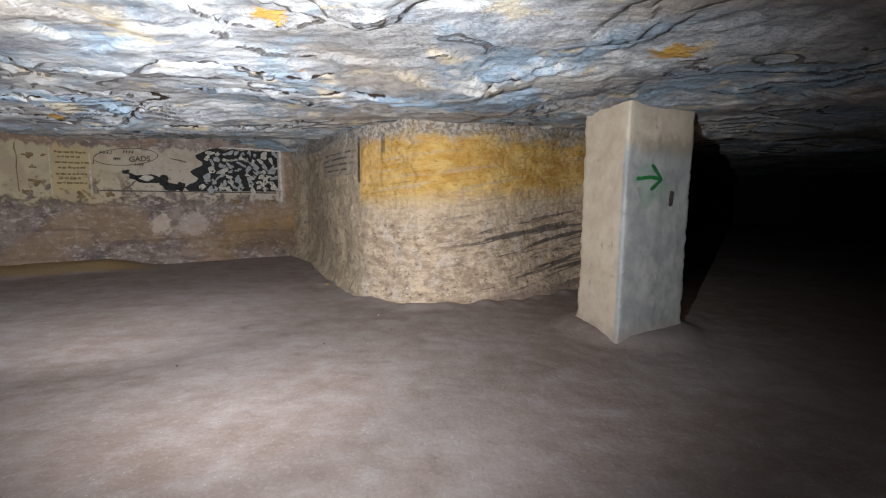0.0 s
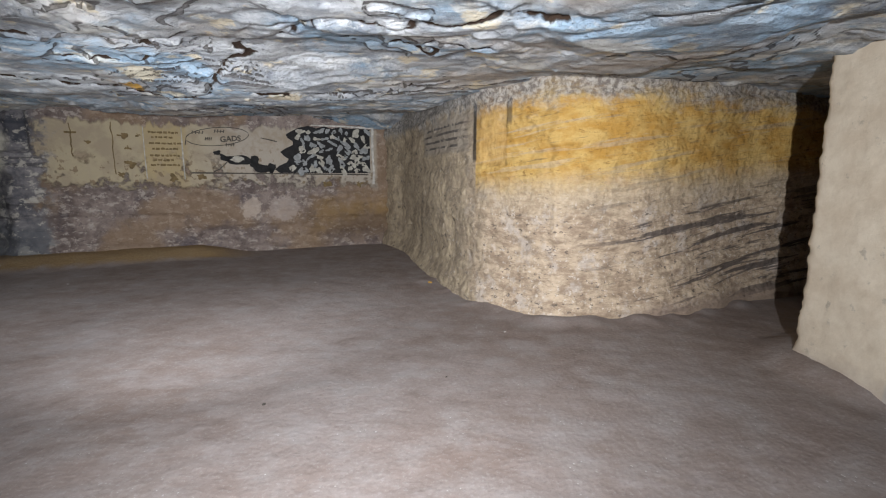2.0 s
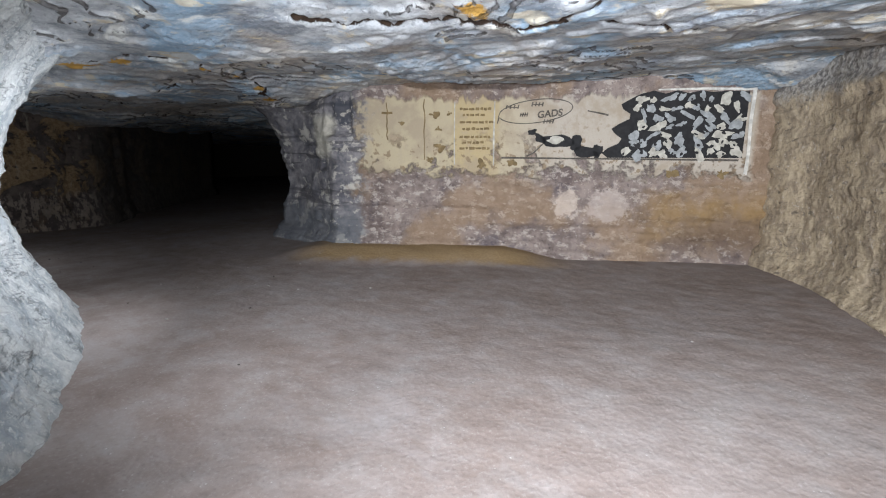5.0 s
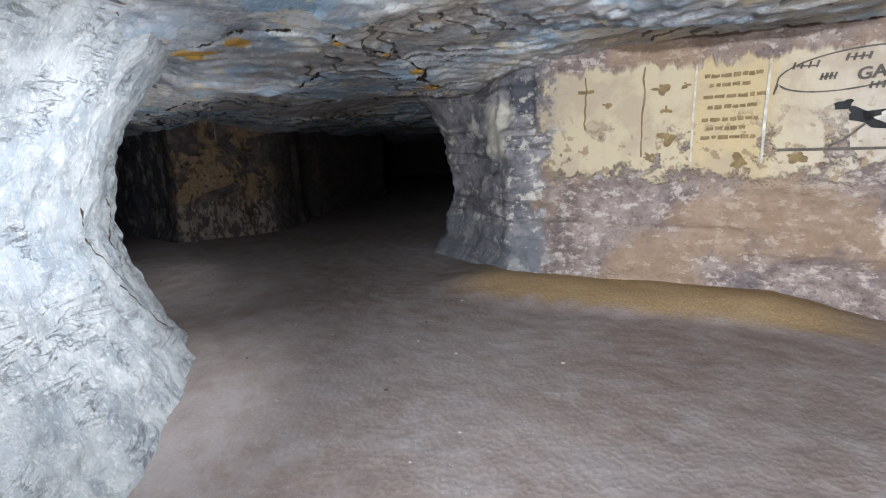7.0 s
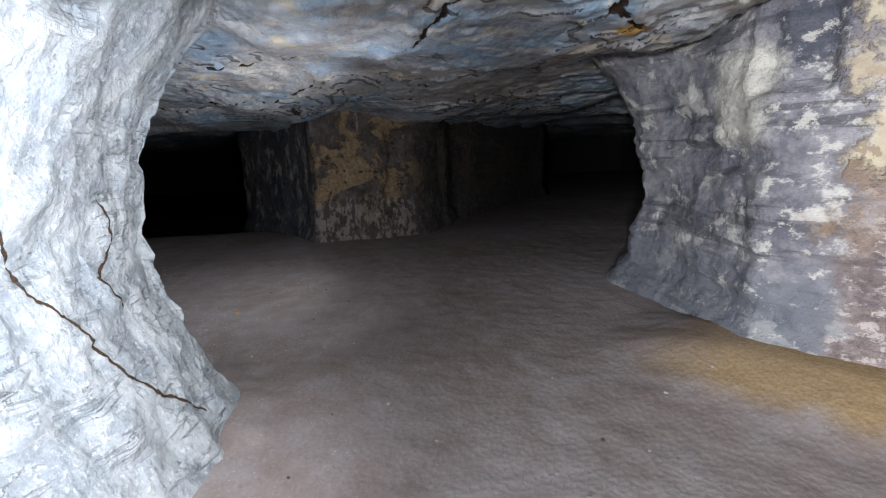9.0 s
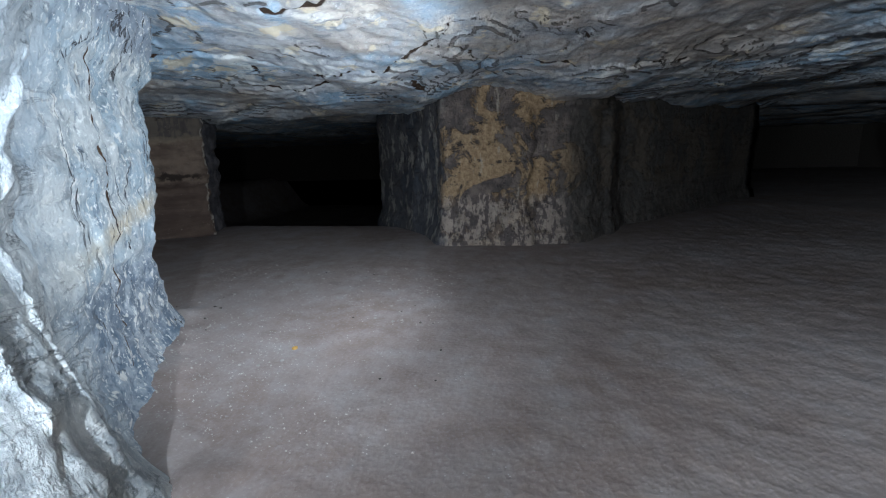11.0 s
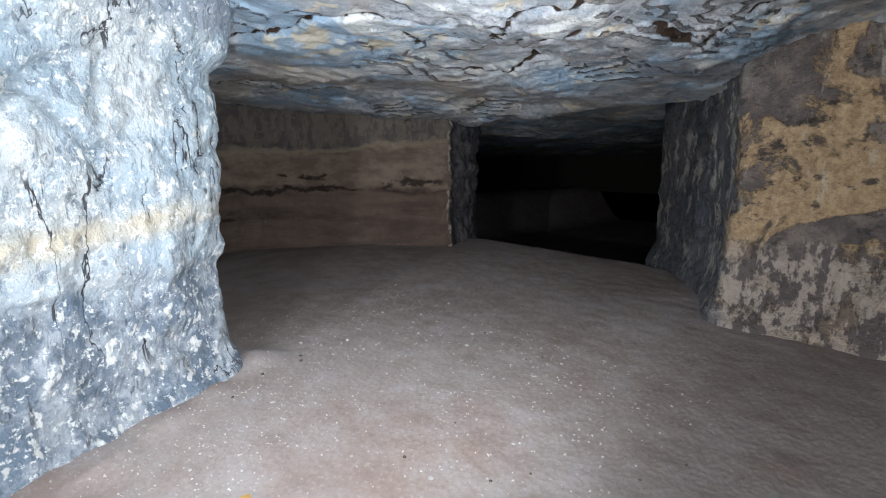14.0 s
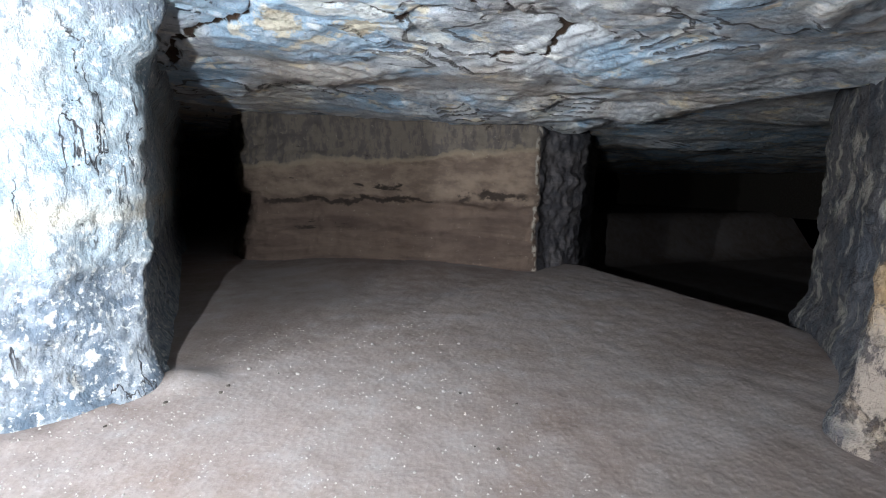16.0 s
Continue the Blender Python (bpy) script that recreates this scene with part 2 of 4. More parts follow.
def painted_rock():
    """Whitewash over purple-brown stone, bare grey stone round the corner."""
    g = Graph("whitewashed_rock")
    big, mid, fine = g.noise(0.9, 5, 0.6), g.noise(4, 6, 0.68), g.noise(18, 6, 0.7)
    u = g.add(g.mul(g.add(g.x, 3.5), -0.8307), g.mul(g.add(g.y, -10.6), -0.5567))
    wob = g.math("SUBTRACT", mid, 0.5)
    stone = g.mix(g.ramp(mid, 0.35, 0.65), (0.15, 0.115, 0.105), (0.31, 0.25, 0.22))
    stone = g.mix(g.mul(g.ramp(g.noise(7, 7, 0.74, at=g.stretch(1, 1, 1.6)), 0.53, 0.59), 0.75), stone, (0.48, 0.42, 0.37))
    stone = g.mix(g.mul(g.ramp(fine, 0.43, 0.35), 0.6), stone, (0.08, 0.065, 0.07))
    stone = g.mix(g.mul(g.ramp(g.noise(2.6, 4), 0.58, 0.66), 0.5), stone, (0.10, 0.085, 0.10))
    stone = g.mix(g.mul(g.ramp(big, 0.47, 0.6), 0.55), stone, (0.31, 0.205, 0.115))
    low = g.mul(g.within(g.add(u, g.mul(wob, 1.2)), -1.0, 1.3, 0.6), g.within(g.add(g.z, g.mul(wob, 0.9)), 0.15, 0.9, 0.25))
    stone = g.mix(g.mul(low, 0.7), stone, g.mix(g.ramp(big, 0.4, 0.6), (0.17, 0.105, 0.05), (0.30, 0.19, 0.075)))
    stone = g.mix(g.mul(g.spot(-2.95, 10.35, 0.62, 0.34, mid), 0.8), stone, (0.08, 0.05, 0.035))
    stone = g.mix(g.mul(g.spot(-5.6, 9.2, 0.78, 0.22, g.noise(8, 5, 0.7)), 0.7), stone, (0.58, 0.48, 0.40))
    stone = g.mix(g.mul(g.spot(-5.1, 9.5, 0.75, 0.3, g.noise(7, 5, 0.7)), 0.6), stone, (0.50, 0.42, 0.37))
    wash = g.mix(g.ramp(u, 2.6, 3.7), (0.41, 0.36, 0.30), (0.41, 0.345, 0.23))
    wash = g.mix(g.mul(g.within(u, 3.5, 4.15, 0.04), 0.6), wash, (0.40, 0.30, 0.14))
    wash = g.mix(g.mul(g.ramp(fine, 0.5, 0.3), 0.35), wash, (0.38, 0.32, 0.24))
    drip = g.noise(9, 4, at=g.stretch(1, 1, 0.12))
    wash = g.mix(g.mul(g.ramp(drip, 0.55, 0.7), 0.35), wash, (0.36, 0.30, 0.22))
    flaw = g.mul(g.ramp(g.noise(10, 4, 0.55), 0.57, 0.62), g.ramp(g.add(g.z, g.mul(big, 0.6)), 2.35, 1.75))
    wash = g.mix(g.mul(g.ramp(g.noise(2.2, 6, 0.68), 0.46, 0.62), 0.65), wash, (0.31, 0.25, 0.18))
    wash = g.mix(g.mul(flaw, 0.85), wash, (0.22, 0.16, 0.10))
    edge = g.add(g.z, g.mul(wob, 0.85))
    on = g.mul(g.ramp(edge, 1.17, 1.27), g.mul(g.ramp(g.add(u, g.mul(wob, 0.9)), 5.60, 5.45), g.ramp(u, 0.08, 0.16)))
    on = g.mul(on, g.ramp(g.add(g.z, g.mul(g.noise(7, 4, at=g.stretch(1, 1, 0.3)), 0.4)), 2.47, 2.41))
    on = g.mul(on, g.math('SUBTRACT', 1.0, g.mul(g.ramp(g.noise(3.3, 6, 0.7), 0.56, 0.64), g.ramp(g.z, 2.0, 1.35))))
    c = g.mix(on, stone, wash)
    grey = g.mix(g.ramp(mid, 0.35, 0.68), (0.11, 0.108, 0.122), (0.29, 0.27, 0.27))
    grey = g.mix(g.mul(g.ramp(g.noise(3.4, 5, 0.65), 0.55, 0.62), 0.8), grey, (0.55, 0.52, 0.46))
    grey = g.mix(g.mul(g.ramp(g.noise(1.4, 6, 0.62, at=g.stretch(0.5, 0.5, 6), twist=0.3), 0.47, 0.40), 0.7), grey, (0.07, 0.066, 0.072))
    grey = g.mix(g.mul(g.within(g.z, 1.45, 2.05, 0.08), g.mul(g.within(g.x, -9.05, -8.5, 0.12), 0.7)), grey, (0.58, 0.54, 0.44))
    grey = g.mix(g.mul(g.ramp(g.add(g.z, g.mul(wob, 0.4)), 0.75, 0.5), 0.6), grey, (0.13, 0.14, 0.155))
    # upper corner recess, its shade painted into the stone
    grey = g.mix(g.mul(g.spot(-8.3, 7.4, 2.12, 0.24, mid), 0.75), grey, (0.05, 0.055, 0.07))
    grey = g.mix(g.mul(g.ramp(g.noise(6, 6, 0.7, at=g.stretch(1, 1, 1.5)), 0.55, 0.63), g.mul(g.ramp(g.x, -9.6, -9.0), 0.75)), grey, (0.56, 0.52, 0.45))
    c = g.mix(g.ramp(g.add(u, g.mul(wob, 1.2)), 5.35, 5.65), c, grey)
    height = g.mul(g.math("SUBTRACT", 1.0, g.mul(on, 0.85)), g.noise(7, 7, 0.7))
    return g.finish(c, (height, 0.06), (fine, 0.010))


def banded_rock():
    g = Graph("banded_sandstone")
    mid, fine = g.noise(4, 6, 0.68), g.noise(20, 6, 0.7)
    wob = g.math("SUBTRACT", mid, 0.5)
    tilt = g.add(g.z, g.mul(g.x, -0.16))
    beds = g.make("ShaderNodeCombineXYZ", X=g.mul(g.x, 0.5), Y=g.mul(g.y, 0.5), Z=g.mul(tilt, 7.0)).outputs[0]
    layer = g.noise(1.6, 6, 0.62, at=beds, twist=0.3)
    pale = g.mix(g.ramp(g.noise(5, 8, 0.76, at=g.stretch(1, 1, 2.6)), 0.38, 0.62), (0.32, 0.235, 0.165), (0.59, 0.465, 0.335))
    pale = g.mix(g.mul(g.ramp(g.noise(3.2, 6, 0.7), 0.52, 0.64), 0.6), pale, (0.60, 0.53, 0.47))
    pale = g.mix(g.mul(g.ramp(g.noise(13, 6, 0.66, at=g.stretch(1, 1, 1.7)), 0.405, 0.36), 0.8), pale, (0.12, 0.095, 0.08))
    pale = g.mix(g.mul(g.ramp(g.noise(21, 5, 0.7), 0.58, 0.64), 0.7), pale, (0.70, 0.63, 0.55))
    lines = g.mul(g.ramp(layer, 0.47, 0.40), g.ramp(g.x, -0.3, 0.5))
    pale = g.mix(g.mul(lines, 0.9), pale, (0.10, 0.08, 0.072))
    # bare grey flank with old tool marks
    tool = g.noise(6, 8, 0.76, at=g.stretch(1.0, 1.0, 0.75))
    flank = g.mix(g.ramp(tool, 0.38, 0.62), (0.27, 0.215, 0.155), (0.49, 0.395, 0.27))
    flank = g.mix(g.mul(g.ramp(g.noise(6, 5, 0.62, at=g.stretch(1, 1, 2)), 0.60, 0.66), 0.7), flank, (0.10, 0.085, 0.07))
    flank = g.mix(g.mul(g.ramp(g.noise(24, 4, 0.6), 0.60, 0.68), 0.6), flank, (0.60, 0.54, 0.47))
    flank = g.mix(g.mul(g.ramp(g.noise(2.2, 6, 0.7), 0.54, 0.64), 0.55), flank, (0.46, 0.37, 0.26))
    rows = g.ramp(g.math("SINE", g.mul(g.z, 75.0)), 0.3, 0.6)
    rows = g.mul(g.mul(rows, g.ramp(g.noise(8, 3), 0.42, 0.5)), g.mul(g.within(g.z, 1.72, 2.08, 0.03), g.within(g.y, 6.75, 8.3, 0.1)))
    flank = g.mix(g.mul(g.within(g.z, 1.7, 2.12, 0.05), g.within(g.y, 6.7, 8.4, 0.1)), flank, (0.34, 0.29, 0.23))
    flank = g.mix(g.mul(rows, 0.8), flank, (0.07, 0.06, 0.06))
    c = g.mix(g.ramp(g.add(g.x, g.mul(wob, 0.8)), -1.5, -0.9), flank, pale)
    ochre = g.mix(g.ramp(g.noise(2.4, 7, 0.7, at=g.stretch(1, 1, 2.2)), 0.36, 0.62), (0.50, 0.275, 0.06), (0.64, 0.43, 0.15))
    ochre = g.mix(g.mul(g.ramp(g.noise(13, 6, 0.7, at=g.stretch(1, 1, 1.8)), 0.43, 0.34), 0.7), ochre, (0.26, 0.14, 0.04))
    ochre = g.mix(g.mul(g.ramp(g.noise(5, 5, 0.6, at=beds), 0.6, 0.68), 0.6), ochre, (0.22, 0.15, 0.08))
    slope = g.add(g.add(g.z, g.mul(g.x, -0.05)), g.mul(wob, 0.3))
    fade = g.mul(g.ramp(slope, 0.95, 1.35), g.ramp(g.add(g.x, g.mul(wob, 0.6)), -1.3, -1.0))
    c = g.mix(g.mul(fade, 0.7), c, g.mix(g.ramp(fine, 0.4, 0.6), (0.46, 0.35, 0.23), (0.62, 0.50, 0.34)))
    on = g.mul(g.ramp(slope, 1.22, 1.55), g.ramp(g.x, -1.215, -1.195))
    on = g.mul(on, g.ramp(g.add(slope, g.mul(g.math('SUBTRACT', g.noise(2.6, 6, 0.66, at=g.stretch(1, 1, 2)), 0.5), 1.5)), 2.42, 2.08))
    on = g.mul(on, g.math('SUBTRACT', 1.0, g.mul(g.ramp(layer, 0.44, 0.37), 0.55)))
    c = g.mix(on, c, ochre)
    # smooth plastered strip beside the straight cut
    strip = g.mul(g.within(g.x, -1.2, -0.86, 0.012), g.within(g.z, 1.54, 2.17, 0.03))
    c = g.mix(g.mul(strip, 0.5), c, g.mix(g.ramp(g.noise(12, 3, at=g.stretch(3, 3, 0.2)), 0.4, 0.6), (0.46, 0.28, 0.10), (0.58, 0.37, 0.15)))
    cut = g.mul(g.within(g.add(g.x, g.mul(wob, 0.02)), -1.245, -1.2, 0.012), g.within(g.z, 1.58, 2.2, 0.03))
    c = g.mix(g.mul(cut, 0.9), c, (0.045, 0.035, 0.025))
    cut = g.mul(g.within(g.x, -0.86, -0.81, 0.012), g.within(g.z, 1.95, 2.2, 0.03))
    c = g.mix(g.mul(cut, 0.7), c, (0.07, 0.055, 0.04))
    soot = g.ramp(g.add(g.z, g.mul(wob, 0.5)), 2.05, 2.25)
    c = g.mix(g.mul(soot, 0.65), c, g.mix(g.ramp(fine, 0.4, 0.6), (0.09, 0.10, 0.125), (0.45, 0.45, 0.44)))
    dust = g.ramp(g.add(g.z, g.mul(wob, 0.25)), 0.22, 0.08)
    c = g.mix(g.mul(dust, g.mul(g.ramp(g.x, 0.3, 0.7), 0.8)), c, (0.30, 0.225, 0.175))
    rough = g.mul(g.math("SUBTRACT", 1.0, g.mul(strip, 0.9)), g.noise(9, 7, 0.72))
    return g.finish(c, (layer, 0.025), (rough, 0.022), (g.cells(13), 0.012), (fine, 0.014))


def chalky_rock():
    g = Graph("chalky_rock")
    big, mid, fine = g.noise(0.8, 5, 0.6), g.noise(4, 6, 0.68), g.noise(20, 6, 0.7)
    wob = g.math("SUBTRACT", mid, 0.5)
    c = g.mix(g.ramp(g.noise(4, 7, 0.74), 0.34, 0.62), (0.26, 0.285, 0.30), (0.50, 0.515, 0.51))
    c = g.mix(g.mul(g.ramp(big, 0.52, 0.62), 0.45), c, (0.36, 0.42, 0.48))
    c = g.mix(g.mul(g.within(g.add(g.add(g.z, g.mul(g.x, 0.12)), g.mul(wob, 0.15)), -0.26, -0.14, 0.05), g.mul(g.ramp(g.x, -9.0, -9.5), 0.5)), c, (0.60, 0.47, 0.27))
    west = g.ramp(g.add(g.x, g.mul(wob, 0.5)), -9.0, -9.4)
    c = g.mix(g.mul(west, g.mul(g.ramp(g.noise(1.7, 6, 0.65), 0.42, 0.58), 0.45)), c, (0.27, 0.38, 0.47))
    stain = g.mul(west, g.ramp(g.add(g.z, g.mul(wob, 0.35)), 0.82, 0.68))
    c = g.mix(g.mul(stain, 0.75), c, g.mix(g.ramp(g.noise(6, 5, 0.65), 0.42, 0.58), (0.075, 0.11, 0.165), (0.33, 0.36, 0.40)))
    chip = g.ramp(g.noise(17, 4, 0.55, at=g.stretch(1, 1, 0.6)), 0.60, 0.65)
    c = g.mix(g.mul(chip, g.add(g.mul(west, 0.5), 0.25)), c, (0.72, 0.70, 0.65))
    pit = g.ramp(g.noise(8, 5, 0.6, at=g.stretch(1, 1, 0.6)), 0.40, 0.31)
    c = g.mix(g.mul(pit, g.add(g.mul(west, 0.4), 0.2)), c, (0.12, 0.14, 0.17))
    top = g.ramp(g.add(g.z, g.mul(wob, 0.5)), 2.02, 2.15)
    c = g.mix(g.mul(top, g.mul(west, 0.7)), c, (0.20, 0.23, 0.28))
    chisel = g.noise(13, 7, 0.7, at=g.stretch(1.0, 1.0, 0.5), twist=0.15)
    c = g.mix(g.mul(g.ramp(chisel, 0.43, 0.36), g.add(g.mul(west, 0.45), 0.2)), c, (0.11, 0.15, 0.20))
    c = g.mix(g.mul(g.ramp(g.noise(30, 6, 0.7), 0.55, 0.63), g.add(g.mul(west, 0.4), 0.45)), c, (0.72, 0.73, 0.71))
    split = g.cracks([[(x, 0, z) for x, z in line] for line in ROCK_CRACKS], (1, 0, 1), 0.16, 0.006)
    c = g.mix(split, (0.07, 0.04, 0.022), c)
    # upright fissures and round pick marks on the west face
    fissure = g.noise(3.4, 5, 0.6, at=g.stretch(1, 1, 0.14), twist=0.25)
    fissure = g.ramp(g.math("ABSOLUTE", g.math("SUBTRACT", fissure, 0.5)), 0.004, 0.010)
    keep = g.mul(west, g.ramp(g.noise(1.5, 4), 0.48, 0.56))
    fissure = g.math("SUBTRACT", 1.0, g.mul(keep, g.math("SUBTRACT", 1.0, fissure)))
    c = g.mix(fissure, (0.06, 0.06, 0.065), c)
    pick = g.cells(8.5, at=g.stretch(1, 1, 0.8))
    pick = g.math("SUBTRACT", 1.0, g.mul(g.ramp(pick, 0.22, 0.15), g.mul(west, g.ramp(g.noise(2.1, 3), 0.46, 0.54))))
    fold = g.noise(4, 7, 0.6, at=g.stretch(0.5, 0.5, 2.6), twist=1.2)
    fold = g.ramp(g.math("ABSOLUTE", g.math("SUBTRACT", fold, 0.5)), 0.0, 0.02)
    fold = g.math("MAXIMUM", fold, g.math("MAXIMUM", west, g.ramp(g.noise(2.4, 3), 0.56, 0.46)))
    c = g.mix(g.math("MAXIMUM", fold, 0.58), (0.16, 0.165, 0.17), c)
    lumps = g.mul(chisel, g.add(g.mul(west, 0.1), 0.6))
    return g.finish(c, (split, 0.04), (fissure, 0.03), (pick, 0.02), (fold, 0.012), (lumps, 0.065), (mid, 0.045), (g.cells(16, at=g.stretch(1, 1, 0.5)), 0.012), (fine, 0.010))


def patchy_rock():
    g = Graph("patchy_sooted_rock_unlit_north")
    mid, fine = g.noise(3, 6, 0.68), g.noise(18, 6, 0.7)
    wob = g.math("SUBTRACT", mid, 0.5)
    c = g.mix(g.ramp(g.noise(5, 7, 0.7), 0.4, 0.62), (0.08, 0.067, 0.063), (0.16, 0.13, 0.11))
    crust = g.ramp(g.add(g.noise(1.5, 8, 0.66, twist=0.5), g.mul(g.within(g.z, 0.55, 1.75, 0.3), 0.045)), 0.50, 0.545)
    c = g.mix(g.mul(crust, 0.9), c, g.mix(g.ramp(fine, 0.35, 0.65), (0.23, 0.15, 0.08), (0.38, 0.275, 0.16)))
    c = g.mix(g.mul(g.ramp(g.noise(4.6, 7, 0.7, at=g.stretch(1, 1, 1.5)), 0.57, 0.62), 0.85), c, (0.045, 0.038, 0.036))
    c = g.mix(g.mul(g.ramp(g.noise(8, 5, 0.6, at=g.stretch(1, 1, 0.25)), 0.58, 0.66), 0.55), c, (0.40, 0.36, 0.29))
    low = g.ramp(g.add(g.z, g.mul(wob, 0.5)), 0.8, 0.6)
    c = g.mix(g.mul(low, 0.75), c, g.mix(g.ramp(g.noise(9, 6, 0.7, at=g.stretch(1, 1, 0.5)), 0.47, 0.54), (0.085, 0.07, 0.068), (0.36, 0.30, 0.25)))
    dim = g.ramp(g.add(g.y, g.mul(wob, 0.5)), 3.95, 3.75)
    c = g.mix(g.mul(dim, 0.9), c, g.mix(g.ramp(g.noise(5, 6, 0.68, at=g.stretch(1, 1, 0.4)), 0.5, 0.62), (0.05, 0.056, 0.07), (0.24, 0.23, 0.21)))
    # north flank coloured dark in place of the beam's falloff
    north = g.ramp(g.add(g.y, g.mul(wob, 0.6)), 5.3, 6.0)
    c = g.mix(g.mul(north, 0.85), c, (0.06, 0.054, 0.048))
    return g.finish(c, (mid, 0.05), (crust, 0.02), (g.noise(9, 6, 0.7), 0.03), (fine, 0.01))


def layered_rock():
    g = Graph("layered_brown_rock")
    mid, fine = g.noise(3, 6, 0.66), g.noise(18, 6, 0.7)
    wob = g.math("SUBTRACT", mid, 0.5)
    layer = g.noise(1.1, 6, 0.62, at=g.stretch(0.6, 0.6, 4), twist=0.6)
    c = g.mix(g.ramp(g.noise(2.4, 6, 0.66, at=g.stretch(1, 1, 2)), 0.36, 0.64), (0.145, 0.105, 0.08), (0.24, 0.18, 0.135))
    tilt = g.add(g.add(g.z, g.mul(g.add(g.x, 13.2), 0.07)), g.mul(g.math("SUBTRACT", g.noise(1.3, 5, 0.6), 0.5), 0.55))
    top = g.ramp(tilt, 1.60, 1.66)
    streak = g.noise(9, 5, 0.65, at=g.stretch(1, 1, 0.3))
    c = g.mix(g.mul(top, 0.85), c, g.mix(g.ramp(streak, 0.42, 0.56), (0.085, 0.077, 0.074), (0.155, 0.132, 0.108)))
    c = g.mix(g.mul(g.within(tilt, 1.585, 1.66, 0.02), 0.55), c, (0.29, 0.235, 0.165))
    low = g.ramp(g.add(g.z, g.mul(wob, 0.3)), 1.04, 0.94)
    c = g.mix(g.mul(low, 0.75), c, g.mix(g.ramp(layer, 0.4, 0.6), (0.075, 0.05, 0.042), (0.14, 0.098, 0.076)))
    c = g.mix(g.mul(g.ramp(layer, 0.39, 0.355), g.ramp(mid, 0.48, 0.58)), c, (0.035, 0.026, 0.02))
    c = g.mix(g.mul(g.ramp(fine, 0.62, 0.72), 0.5), c, (0.44, 0.38, 0.31))
    # shade under the ledge, painted as a dark wavering line
    cut = g.mul(g.within(g.add(g.add(g.z, g.mul(g.add(g.x, 13.2), 0.03)), g.mul(g.math('SUBTRACT', g.noise(2.2, 6, 0.66), 0.5), 0.5)), 0.98, 1.06, 0.02), g.ramp(g.noise(1.2, 3), 0.42, 0.5))
    c = g.mix(g.mul(cut, 0.9), c, (0.03, 0.022, 0.018))
    # west end face painted darker and bluer, as the poorly lit side
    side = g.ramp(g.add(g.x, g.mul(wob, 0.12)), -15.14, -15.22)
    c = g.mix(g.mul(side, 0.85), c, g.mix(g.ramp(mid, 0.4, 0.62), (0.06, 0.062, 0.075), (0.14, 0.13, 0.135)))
    rim = g.mul(g.within(g.add(g.x, g.mul(wob, 0.06)), -15.16, -15.09, 0.02), g.ramp(g.noise(8, 4, 0.6), 0.45, 0.55))
    c = g.mix(g.mul(rim, 0.8), c, (0.50, 0.45, 0.38))
    return g.finish(c, (layer, 0.04), (g.noise(8, 6, 0.7), 0.025), (fine, 0.008))


def pillar_wash():
    g = Graph("pillar_whitewash")
    mid, fine = g.noise(4, 6, 0.66), g.noise(30, 5, 0.7)
    wob = g.math("SUBTRACT", mid, 0.5)
    c = g.mix(g.ramp(mid, 0.3, 0.7), (0.56, 0.47, 0.36), (0.68, 0.60, 0.48))
    right = g.add(g.mul(g.add(g.x, -1.64), 0.8689), g.mul(g.add(g.y, -4.44), 0.4951))
    face = g.ramp(g.add(g.mul(g.add(g.x, -1.64), 0.4951), g.mul(g.add(g.y, -4.44), -0.8689)), -0.07, -0.04)
    blue = g.mul(face, g.ramp(g.add(g.z, g.mul(wob, 0.3)), 1.98, 1.82))
    c = g.mix(g.mul(blue, 0.85), c, g.mix(g.ramp(mid, 0.35, 0.65), (0.30, 0.33, 0.35), (0.46, 0.475, 0.475)))
    c = g.mix(g.mul(g.within(g.add(g.z, g.mul(wob, 0.3)), 1.85, 2.0, 0.06), g.mul(g.mul(face, g.ramp(right, 0.1, 0.3)), 0.5)), c, (0.26, 0.22, 0.15))
    c = g.mix(g.mul(g.spot(1.95, 4.62, 1.55, 0.26, mid), 0.35), c, (0.25, 0.42, 0.30))
    c = g.mix(g.mul(g.ramp(g.noise(7, 5, 0.65), 0.62, 0.7), 0.5), c, (0.28, 0.25, 0.21))
    c = g.mix(g.mul(g.ramp(g.add(g.z, g.mul(wob, 0.2)), 0.2, 0.05), 0.6), c, (0.36, 0.30, 0.25))
    return g.finish(c, (mid, 0.004), (g.noise(14, 6, 0.7), 0.004), (fine, 0.002))


CEIL, SOIL = ceiling_stone(), soil()
WASHED, BANDED, CHALKY, PATCHY, LAYERED, PAINT = painted_rock(), banded_rock(), chalky_rock(), patchy_rock(), layered_rock(), pillar_wash()
GREEN = plain("green_paint", (0.03, 0.26, 0.07), 0.6)
BLACK = plain("black_paint", (0.025, 0.024, 0.025), 0.8)
SOFT_BLACK = plain("faded_black_paint", (0.11, 0.095, 0.08), 0.85)
INK = plain("brown_ink", (0.22, 0.155, 0.075), 0.85)
CREAM = plain("cream_paint", (0.52, 0.49, 0.42), 0.85)
GREY = plain("grey_paint", (0.34, 0.35, 0.35), 0.85)
WHITE = plain("white_paint", (0.66, 0.63, 0.57), 0.85)
STONE = plain("pale_stone", (0.36, 0.335, 0.31), 0.9)
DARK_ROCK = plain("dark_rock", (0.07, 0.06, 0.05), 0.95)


# ---- ceiling and floor ----
def spaced(lo, a, b, hi, fine, coarse):
    return np.concatenate([np.arange(lo, a, coarse), np.arange(a, b, fine), np.arange(b, hi + coarse, coarse)])


